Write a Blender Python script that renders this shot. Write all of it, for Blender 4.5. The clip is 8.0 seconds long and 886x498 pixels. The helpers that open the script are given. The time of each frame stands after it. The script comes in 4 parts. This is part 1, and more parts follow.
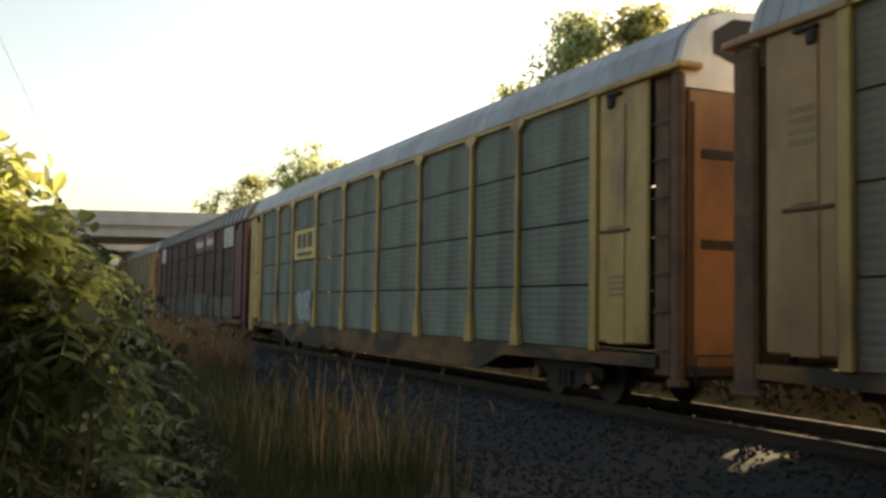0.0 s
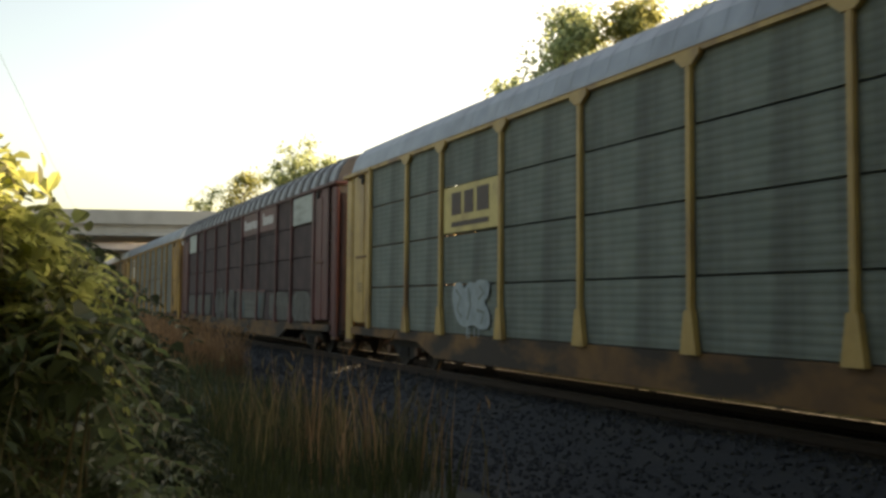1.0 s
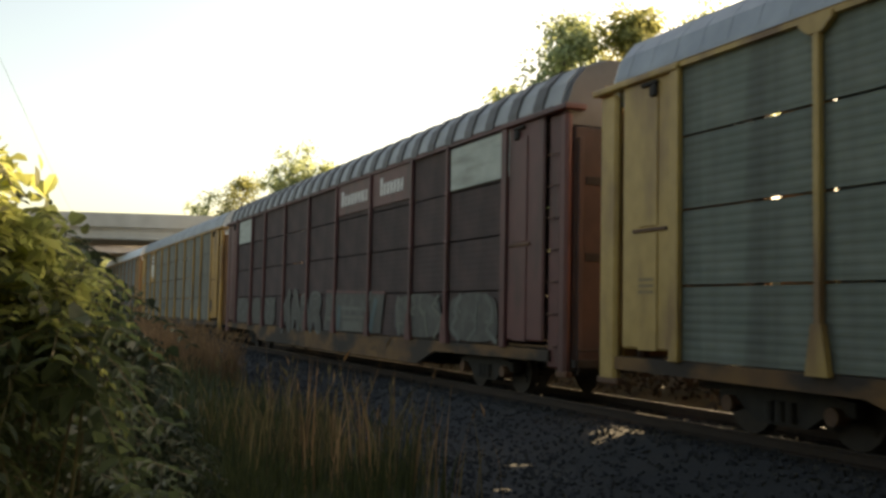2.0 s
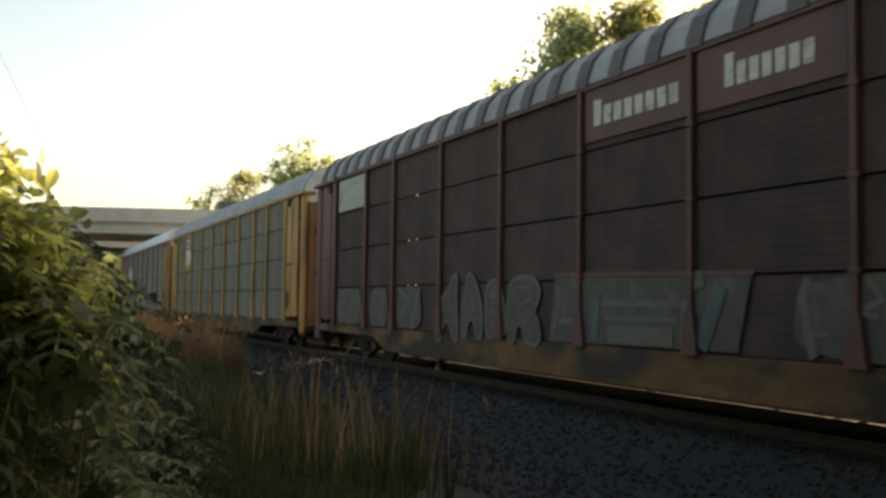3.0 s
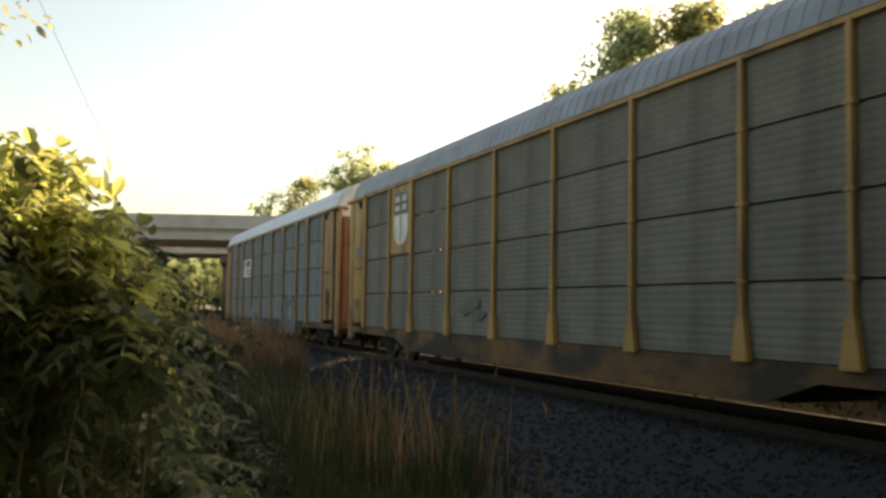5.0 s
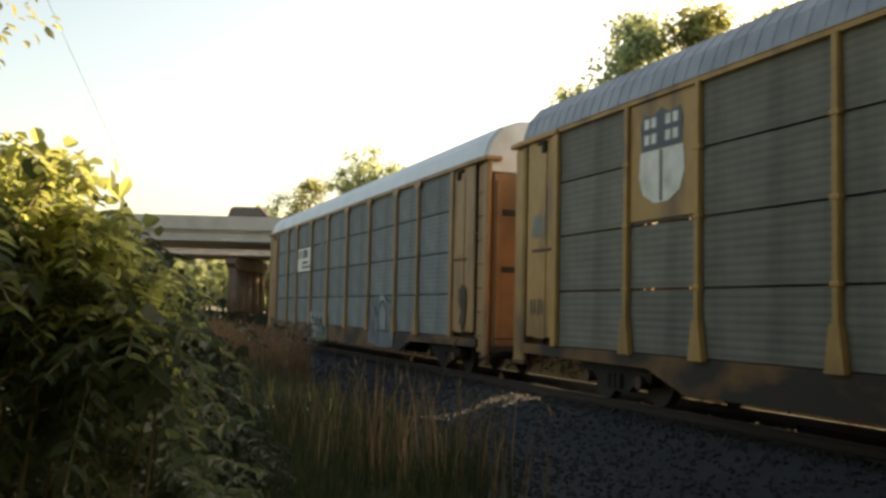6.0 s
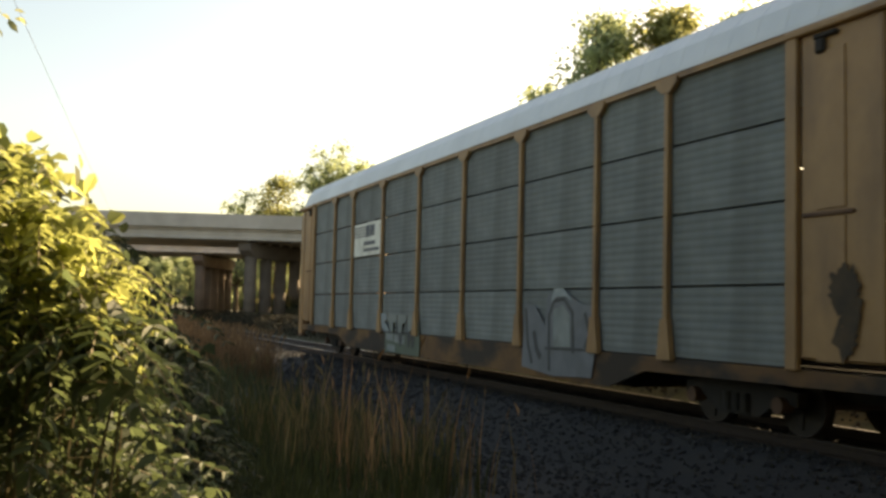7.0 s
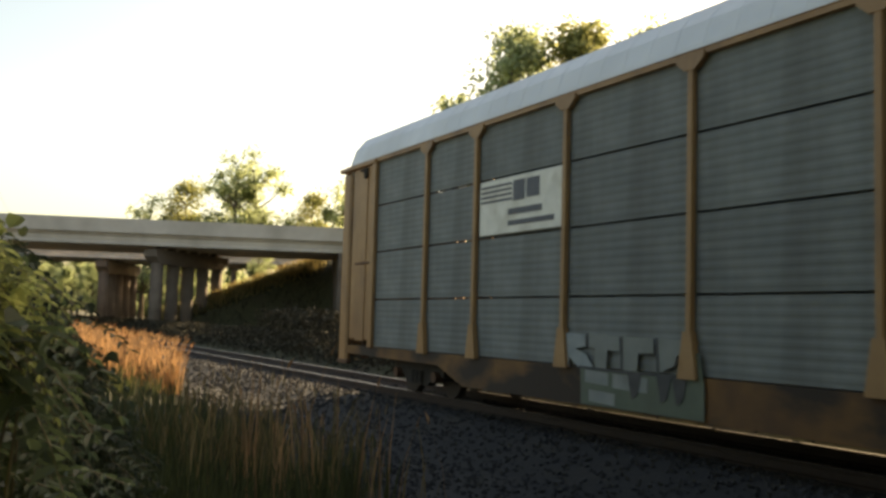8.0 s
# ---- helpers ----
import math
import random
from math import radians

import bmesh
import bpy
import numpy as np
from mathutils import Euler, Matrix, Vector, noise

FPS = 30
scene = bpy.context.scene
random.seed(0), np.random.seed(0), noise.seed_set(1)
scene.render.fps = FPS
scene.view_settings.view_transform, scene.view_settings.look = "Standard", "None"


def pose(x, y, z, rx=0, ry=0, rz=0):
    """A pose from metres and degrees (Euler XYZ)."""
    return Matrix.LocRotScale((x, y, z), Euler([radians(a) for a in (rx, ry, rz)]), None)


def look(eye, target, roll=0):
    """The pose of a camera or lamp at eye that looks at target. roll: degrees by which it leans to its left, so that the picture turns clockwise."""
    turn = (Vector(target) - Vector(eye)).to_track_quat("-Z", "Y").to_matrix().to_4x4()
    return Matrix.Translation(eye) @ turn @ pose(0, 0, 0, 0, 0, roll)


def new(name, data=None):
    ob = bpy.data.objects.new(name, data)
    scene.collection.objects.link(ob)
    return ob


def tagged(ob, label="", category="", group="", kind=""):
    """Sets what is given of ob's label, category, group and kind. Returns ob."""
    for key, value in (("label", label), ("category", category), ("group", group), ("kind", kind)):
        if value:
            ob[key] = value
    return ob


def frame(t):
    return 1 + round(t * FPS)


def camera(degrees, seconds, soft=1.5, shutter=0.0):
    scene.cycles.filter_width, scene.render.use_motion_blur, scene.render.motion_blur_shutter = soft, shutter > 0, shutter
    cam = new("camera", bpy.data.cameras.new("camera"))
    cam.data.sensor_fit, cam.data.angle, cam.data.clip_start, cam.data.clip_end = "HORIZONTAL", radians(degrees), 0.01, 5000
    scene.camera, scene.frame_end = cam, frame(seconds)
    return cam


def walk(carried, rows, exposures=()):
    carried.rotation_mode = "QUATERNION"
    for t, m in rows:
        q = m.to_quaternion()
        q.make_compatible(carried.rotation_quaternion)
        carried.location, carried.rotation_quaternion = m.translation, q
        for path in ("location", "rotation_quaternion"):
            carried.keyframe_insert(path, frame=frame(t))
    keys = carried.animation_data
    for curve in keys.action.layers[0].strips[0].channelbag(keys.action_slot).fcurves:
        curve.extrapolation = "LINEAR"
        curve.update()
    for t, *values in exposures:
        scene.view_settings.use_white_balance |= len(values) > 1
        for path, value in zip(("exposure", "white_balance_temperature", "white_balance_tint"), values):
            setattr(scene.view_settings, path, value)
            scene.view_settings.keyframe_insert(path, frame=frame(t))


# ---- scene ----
cam = camera(49.5, 8.0, 3.0, 0.12)
EYE_Z = 1.55
# seconds, yaw, pitch, roll; the track runs along +y, the rail heads lie at z = 0
PATH = [
    (0, -23.82, 3.53, -1.00),
    (0.5, -23.80, 3.14, -0.75),
    (1, -24.08, 3.31, -0.51),
    (1.5, -24.39, 3.60, -0.73),
    (1.7, -24.40, 3.73, -1.12),
    (2.8, -24.09, 3.56, -1.07),
    (3, -24.19, 3.27, -0.76),
    (3.5, -22.36, 3.64, -0.77),
    (4, -21.78, 3.91, -1.02),
    (4.5, -21.10, 3.28, -1.01),
    (4.7, -20.85, 3.38, -0.80),
    (5.8, -20.27, 3.70, -1.30),
    (6, -20.38, 3.69, -1.27),
    (6.5, -21.32, 3.64, -1.26),
    (7, -22.28, 3.63, -1.40),
    (7.5, -24.29, 3.93, -1.61),
    (8, -27.56, 4.27, -1.65),
]
walk(cam, [(t, pose(0, 0, EYE_Z, 90 + p, r, y)) for t, y, p, r in PATH], [(0, 1.47, 9300, 9), (8, 1.47, 9300, 9)])

# ---- light ----
SUN_AZ, SUN_EL = 70.0, 23.3  # degrees clockwise from +y, degrees up
world = bpy.data.worlds.new("sky")
scene.world = world
world.use_nodes = True
wn = world.node_tree.nodes
sky = wn.new("ShaderNodeTexSky")
sky.sky_type = "NISHITA"
sky.sun_disc = False
sky.sun_elevation, sky.sun_rotation = radians(SUN_EL), radians(SUN_AZ)
sky.air_density, sky.dust_density, sky.ozone_density = 1.0, 2.5, 1.0
wn["Background"].inputs["Strength"].default_value = 0.115
world.node_tree.links.new(sky.outputs[0], wn["Background"].inputs["Color"])
sun = new("sun", bpy.data.lights.new("sun", "SUN"))
sun.data.energy, sun.data.angle, sun.data.color = 5.0, radians(0.5), (1.0, 0.85, 0.64)
sa, se = radians(SUN_AZ), radians(SUN_EL)
sun_dir = Vector((math.sin(sa) * math.cos(se), math.cos(sa) * math.cos(se), math.sin(se)))
sun.matrix_world = look(sun_dir * 60, (0, 0, 0))


# ---- materials ----
def mat(name, c1, c2, scale=3.0, rough=0.7, metal=0.0, bump=0.0, bscale=None, stretch=(1, 1, 1), rnd=0.0,
        stain=None, sscale=0.6, samount=0.5, trans=0.0, island=0.0, sstretch=(1, 1, 1), through_gain=None, sspan=(0.48, 0.72)):
    """Two colours mixed by fine noise, a broader stain, bump, and a shift from piece to piece."""
    m = bpy.data.materials.new(name)
    m.use_nodes = True
    n, l = m.node_tree.nodes, m.node_tree.links
    b = n["Principled BSDF"]
    tc = n.new("ShaderNodeTexCoord")

    def mapped(s):
        mp = n.new("ShaderNodeMapping")
        mp.inputs["Scale"].default_value = s
        l.new(tc.outputs["Object"], mp.inputs["Vector"])
        return mp.outputs[0]

    def noise_tex(sc, det, vec):
        t = n.new("ShaderNodeTexNoise")
        t.inputs["Scale"].default_value, t.inputs["Detail"].default_value = sc, det
        l.new(vec, t.inputs["Vector"])
        return t.outputs["Fac"]

    def ramp(fac, a, c):
        r = n.new("ShaderNodeMapRange")
        r.inputs["From Min"].default_value, r.inputs["From Max"].default_value = a, c
        l.new(fac, r.inputs["Value"])
        return r.outputs[0]

    def mix(fac, a, c):
        x = n.new("ShaderNodeMix")
        x.data_type = "RGBA"
        for k, v in ((0, fac), (6, a), (7, c)):
            if isinstance(v, (tuple, list)):
                x.inputs[k].default_value = (*v, 1)
            elif isinstance(v, float):
                x.inputs[k].default_value = v
            else:
                l.new(v, x.inputs[k])
        return x.outputs[2]

    fine = ramp(noise_tex(scale, 6, mapped(stretch)), 0.3, 0.7)
    col = mix(fine, c1, c2)
    if stain:
        sfac = ramp(noise_tex(sscale, 5, mapped(sstretch)), *sspan)
        mul = n.new("ShaderNodeMath")
        mul.operation = "MULTIPLY"
        mul.inputs[1].default_value = samount
        l.new(sfac, mul.inputs[0])
        col = mix(mul.outputs[0], col, stain)
    for amount, kind, out in ((rnd, "ShaderNodeObjectInfo", "Random"), (island, "ShaderNodeNewGeometry", "Random Per Island")):
        if amount:
            hsv = n.new("ShaderNodeHueSaturation")
            mr = n.new("ShaderNodeMapRange")
            mr.inputs["To Min"].default_value, mr.inputs["To Max"].default_value = 1 - amount, 1 + amount
            l.new(n.new(kind).outputs[out], mr.inputs["Value"])
            l.new(mr.outputs[0], hsv.inputs["Value"])
            l.new(col, hsv.inputs["Color"])
            col = hsv.outputs[0]
    l.new(col, b.inputs["Base Color"])
    b.inputs["Roughness"].default_value, b.inputs["Metallic"].default_value = rough, metal
    if bump:
        bp = n.new("ShaderNodeBump")
        bp.inputs["Strength"].default_value = bump
        bp.inputs["Distance"].default_value = 0.02
        l.new(noise_tex(bscale or scale * 4, 4, mapped((1, 1, 1))), bp.inputs["Height"])
        l.new(bp.outputs[0], b.inputs["Normal"])
    if trans:
        b.inputs["Specular IOR Level"].default_value = 0.3
        tr = n.new("ShaderNodeBsdfTranslucent")
        if through_gain:  # light through a leaf is brighter and yellower than light off it
            tg = n.new("ShaderNodeMix")
            tg.data_type, tg.blend_type = "RGBA", "MULTIPLY"
            tg.inputs[0].default_value = 1.0
            tg.inputs[7].default_value = (*through_gain, 1)
            l.new(col, tg.inputs[6])
            l.new(tg.outputs[2], tr.inputs["Color"])
        else:
            l.new(col, tr.inputs["Color"])
        ms = n.new("ShaderNodeMixShader")
        ms.inputs[0].default_value = trans
        l.new(b.outputs[0], ms.inputs[1])
        l.new(tr.outputs[0], ms.inputs[2])
        l.new(ms.outputs[0], n["Material Output"].inputs["Surface"])
    return m


RUST = (0.10, 0.045, 0.022)
M_PANEL = mat("galvanised_panel", (0.15, 0.172, 0.172), (0.205, 0.225, 0.222), 2.5, 0.75, 0.1, rnd=0.10,
              stain=(0.095, 0.1, 0.095), sscale=1.1, samount=0.6, sstretch=(1, 1.3, 0.14), sspan=(0.46, 0.68))
M_PANEL_G = mat("grey_green_galvanised_panel", (0.125, 0.15, 0.128), (0.175, 0.195, 0.168), 2.5, 0.75, 0.1, rnd=0.10,
                stain=(0.07, 0.074, 0.064), sscale=1.1, samount=0.75, sstretch=(1, 1.3, 0.14), sspan=(0.46, 0.66))
M_PANEL_OLD = mat("weathered_panel", (0.152, 0.146, 0.118), (0.205, 0.195, 0.158), 2.5, 0.75, 0.1, rnd=0.10,
                  stain=(0.09, 0.08, 0.065), sscale=0.9, samount=0.8, sstretch=(1, 1.6, 0.15))
M_PANEL_RED = mat("dark_red_panel", (0.056, 0.038, 0.036), (0.082, 0.05, 0.046), 2.5, 0.85, 0.0, rnd=0.12,
                  stain=(0.03, 0.02, 0.02), sscale=1.2, samount=0.7, sstretch=(1, 1, 0.3))
M_YELLOW = mat("yellow_paint", (0.37, 0.235, 0.075), (0.45, 0.29, 0.10), 4, 0.5, stain=(0.17, 0.085, 0.04),
               sscale=1.6, samount=0.9, sstretch=(1, 1, 0.35), bump=0.1, bscale=30)
M_AMBER = mat("amber_yellow_paint", (0.38, 0.205, 0.055), (0.45, 0.255, 0.075), 4, 0.5, stain=(0.15, 0.08, 0.04),
              sscale=1.4, samount=0.95, sstretch=(1, 1, 0.35), bump=0.1, bscale=30)
M_ORANGE = mat("faded_orange_paint", (0.30, 0.165, 0.07), (0.36, 0.205, 0.09), 4, 0.5, stain=(0.14, 0.075, 0.04),
               sscale=1.5, samount=0.75, sstretch=(1, 1, 0.35), bump=0.1, bscale=30)
M_SILL = mat("dirty_yellow_sill", (0.19, 0.095, 0.03), (0.09, 0.044, 0.02), 1.6, 0.75, stain=(0.02, 0.015, 0.012),
             sscale=0.55, samount=0.92, sstretch=(1, 1, 2.2), sspan=(0.44, 0.56), bump=0.15)
# stained door orange, lowered so the shade between cars is in the paint
M_DOOR = mat("shaded_grimy_orange_door", (0.20, 0.10, 0.042), (0.25, 0.13, 0.055), 3, 0.6, stain=(0.09, 0.045, 0.025), sscale=1.2, samount=0.8, sstretch=(1, 1, 0.4), bump=0.1)
M_RED = mat("oxide_red_paint", (0.125, 0.042, 0.04), (0.095, 0.034, 0.033), 4, 0.55, stain=(0.045, 0.022, 0.02),
            sscale=1.5, samount=0.8, sstretch=(1, 1, 0.35))
M_BROWN = mat("rusty_brown_steel", (0.16, 0.085, 0.05), (0.10, 0.05, 0.03), 4, 0.75, 0.1, stain=(0.04, 0.025, 0.02), sscale=2, bump=0.2)
M_WHITE = mat("white_paint", (0.74, 0.75, 0.75), (0.62, 0.63, 0.63), 3, 0.5, stain=(0.30, 0.26, 0.21), sscale=1.3,
              samount=0.55, sstretch=(1, 1, 0.4))
M_ROOF = mat("galvanised_roof", (0.25, 0.272, 0.30), (0.33, 0.35, 0.375), 2, 0.5, 0.3, stain=(0.18, 0.185, 0.19), sscale=0.7, samount=0.8)
M_ROOF_W = mat("pale_roof_paint", (0.62, 0.66, 0.70), (0.70, 0.73, 0.76), 2, 0.5, 0.1, stain=(0.42, 0.43, 0.43), sscale=0.5)
M_ROOF_G = mat("dull_grey_roof", (0.27, 0.275, 0.285), (0.35, 0.355, 0.36), 2, 0.6, 0.2, stain=(0.13, 0.12, 0.12), sscale=0.8)
M_ROOF_D = mat("dark_roof_steel", (0.075, 0.07, 0.07), (0.12, 0.11, 0.11), 2, 0.6, 0.2)
M_BLACK = mat("grimy_black_steel", (0.018, 0.016, 0.015), (0.03, 0.026, 0.023), 5, 0.8, 0.1, stain=(0.045, 0.03, 0.02), sscale=2, bump=0.2)
M_SOOT = mat("sooty_grime", (0.03, 0.024, 0.018), (0.085, 0.055, 0.03), 3.5, 0.8, stain=(0.03, 0.025, 0.02), sscale=2.5)
M_WHEEL = mat("worn_wheel_steel", (0.045, 0.034, 0.028), (0.03, 0.024, 0.02), 6, 0.6, 0.4)
M_LOGO_D = mat("dark_lettering", (0.05, 0.035, 0.03), (0.08, 0.05, 0.04), 8, 0.6)
M_LOGO_Y = mat("yellow_sign_paint", (0.56, 0.44, 0.17), (0.48, 0.37, 0.14), 5, 0.55, stain=(0.25, 0.16, 0.07), sscale=2, samount=0.6)
M_LOGO_W = mat("white_sign_paint", (0.78, 0.78, 0.72), (0.66, 0.66, 0.60), 5, 0.55, stain=(0.40, 0.38, 0.30), sscale=2, samount=0.6)
M_SHIELD_B = mat("slate_blue_paint", (0.06, 0.075, 0.10), (0.09, 0.10, 0.12), 5, 0.55)
M_PALE = mat("pale_grey_green_panel", (0.36, 0.385, 0.35), (0.43, 0.45, 0.41), 3, 0.7, stain=(0.22, 0.22, 0.19), sscale=2.5, samount=0.7, sstretch=(1, 0.3, 2))
M_GRAF_A = mat("pale_spray_paint", (0.29, 0.33, 0.345), (0.22, 0.265, 0.28), 5, 0.6, stain=(0.14, 0.18, 0.18), sscale=3, samount=0.8)
M_GRAF_G = mat("green_grey_spray_paint", (0.10, 0.105, 0.09), (0.14, 0.138, 0.115), 3, 0.7, stain=(0.075, 0.06, 0.052), sscale=3, samount=0.8)
M_GRAF_K = mat("dull_dark_spray_paint", (0.045, 0.042, 0.04), (0.07, 0.068, 0.06), 5, 0.6, stain=(0.10, 0.10, 0.09), sscale=3, samount=0.7)
M_GRAF_P = mat("worn_pale_spray_paint", (0.24, 0.27, 0.27), (0.17, 0.20, 0.20), 3, 0.6, stain=(0.13, 0.145, 0.14), sscale=2.2, samount=0.9)
M_GRAF_F = mat("weathered_grey_spray_paint", (0.215, 0.24, 0.232), (0.175, 0.198, 0.188), 2.5, 0.65, stain=(0.165, 0.185, 0.17), sscale=1.6, samount=0.9)
M_GRAF_T = mat("teal_spray_paint", (0.06, 0.095, 0.10), (0.08, 0.12, 0.125), 4, 0.65, stain=(0.05, 0.07, 0.07), sscale=2.5, samount=0.8)
M_GRAF_Q = mat("worn_grey_spray_paint", (0.09, 0.094, 0.086), (0.125, 0.128, 0.115), 4, 0.65, stain=(0.065, 0.06, 0.055), sscale=2.2, samount=0.95)
M_GRAF_S = mat("smoky_violet_spray_paint", (0.125, 0.138, 0.155), (0.165, 0.178, 0.195), 3, 0.65, stain=(0.11, 0.12, 0.13), sscale=2, samount=0.9)
M_GRAF_M = mat("moss_green_spray_paint", (0.085, 0.115, 0.085), (0.115, 0.145, 0.11), 3, 0.65, stain=(0.09, 0.11, 0.085), sscale=2, samount=0.9)
M_LETTER = mat("worn_white_lettering", (0.60, 0.58, 0.56), (0.50, 0.48, 0.46), 12, 0.6, stain=(0.26, 0.18, 0.18), sscale=6, samount=0.7)
M_STENCIL = mat("faint_stencil_paint", (0.20, 0.14, 0.07), (0.26, 0.18, 0.08), 9, 0.6)
M_GRAF_D = mat("dark_spray_paint", (0.03, 0.035, 0.04), (0.06, 0.065, 0.07), 5, 0.6)
M_RAIL = mat("rusty_rail_steel", (0.045, 0.028, 0.02), (0.032, 0.021, 0.017), 8, 0.75, 0.2)
M_HEAD = mat("polished_rail_head", (0.30, 0.28, 0.26), (0.22, 0.20, 0.19), 8, 0.42, 0.8)
M_TIE = mat("creosoted_timber", (0.035, 0.028, 0.023), (0.06, 0.048, 0.038), 6, 0.85, stretch=(1, 6, 6), rnd=0.25, bump=0.3)
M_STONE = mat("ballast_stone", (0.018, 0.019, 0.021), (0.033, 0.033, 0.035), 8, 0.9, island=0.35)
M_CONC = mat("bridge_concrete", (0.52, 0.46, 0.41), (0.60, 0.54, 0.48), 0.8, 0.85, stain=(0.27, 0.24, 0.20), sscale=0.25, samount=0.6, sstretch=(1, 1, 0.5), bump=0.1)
# stained concrete, its base darkened to carry the shade under the decks
M_CONC_D = mat("shade_dark_stained_pier_concrete", (0.11, 0.085, 0.07), (0.17, 0.135, 0.11), 0.8, 0.85, stain=(0.10, 0.08, 0.065), sscale=0.3, samount=0.7)
M_ASPHALT = mat("asphalt", (0.05, 0.05, 0.052), (0.065, 0.065, 0.065), 6, 0.85)
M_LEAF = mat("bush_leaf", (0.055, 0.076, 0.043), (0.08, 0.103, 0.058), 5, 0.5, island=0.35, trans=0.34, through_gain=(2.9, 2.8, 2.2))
M_LEAF_V = mat("sun_brightened_vine_leaf", (0.125, 0.145, 0.058), (0.165, 0.18, 0.072), 5, 0.5, island=0.35, trans=0.6, through_gain=(3.2, 3.05, 2.6))
# bush leaf again, darkened because its shrubs stand in the train's shade
M_LEAF_D = mat("shade_darkened_leaf", (0.042, 0.056, 0.03), (0.06, 0.076, 0.04), 5, 0.6, island=0.35, trans=0.25)
# paler than foliage is: haze and glare are put into the leaf colour
M_LEAF2 = mat("haze_paled_tree_leaf", (0.19, 0.225, 0.125), (0.25, 0.28, 0.15), 0.5, 0.5, island=0.25, trans=0.78, through_gain=(1.75, 1.75, 1.8))
M_LEAF3 = mat("yellowing_leaf", (0.215, 0.225, 0.095), (0.27, 0.27, 0.115), 0.5, 0.5, island=0.3, trans=0.72, through_gain=(1.35, 1.35, 1.35))
M_BARK = mat("bark", (0.09, 0.07, 0.05), (0.15, 0.12, 0.09), 6, 0.9, stretch=(1, 1, 0.2), bump=0.5)
M_STEM = mat("green_brown_stem", (0.11, 0.10, 0.045), (0.16, 0.12, 0.06), 8, 0.7)
# weed colour lowered further, so the slope reads as shaded
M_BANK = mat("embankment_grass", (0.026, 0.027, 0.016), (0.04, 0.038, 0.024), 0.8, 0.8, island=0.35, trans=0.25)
# near copy of the dry grass, colour lowered to stand for the train's shade
M_GRASS_H = mat("shade_toned_half_dry_grass", (0.045, 0.041, 0.026), (0.07, 0.061, 0.039), 1.2, 0.7, island=0.4, trans=0.42, through_gain=(5.4, 4.6, 3.4))
# lit copy of the dry grass: the golden sun is in the colour
M_CREST = mat("sun_brightened_crest_grass", (0.17, 0.15, 0.075), (0.24, 0.20, 0.105), 1.2, 0.7, island=0.35, trans=0.5, through_gain=(2.9, 2.6, 2.1))
M_GRASS = mat("dry_grass", (0.10, 0.066, 0.04), (0.15, 0.102, 0.06), 1.2, 0.7, island=0.35, trans=0.42, through_gain=(4.2, 3.7, 3.2))
M_GRASSG = mat("green_grass", (0.035, 0.044, 0.022), (0.05, 0.06, 0.03), 1.2, 0.7, island=0.35, trans=0.22, through_gain=(2.8, 2.6, 1.7))
# near-black, so the far side of the track reads as unlit
M_WEED = mat("brown_weed", (0.03, 0.027, 0.017), (0.045, 0.038, 0.023), 1.2, 0.8, island=0.3, trans=0.04)
M_WIRE = mat("black_cable", (0.03, 0.03, 0.03), (0.04, 0.04, 0.04), 8, 0.6)
M_GLASS = mat("car_glass", (0.03, 0.035, 0.04), (0.04, 0.045, 0.05), 1, 0.08)
M_RUBBER = mat("tyre_rubber", (0.025, 0.025, 0.025), (0.035, 0.035, 0.035), 8, 0.8)


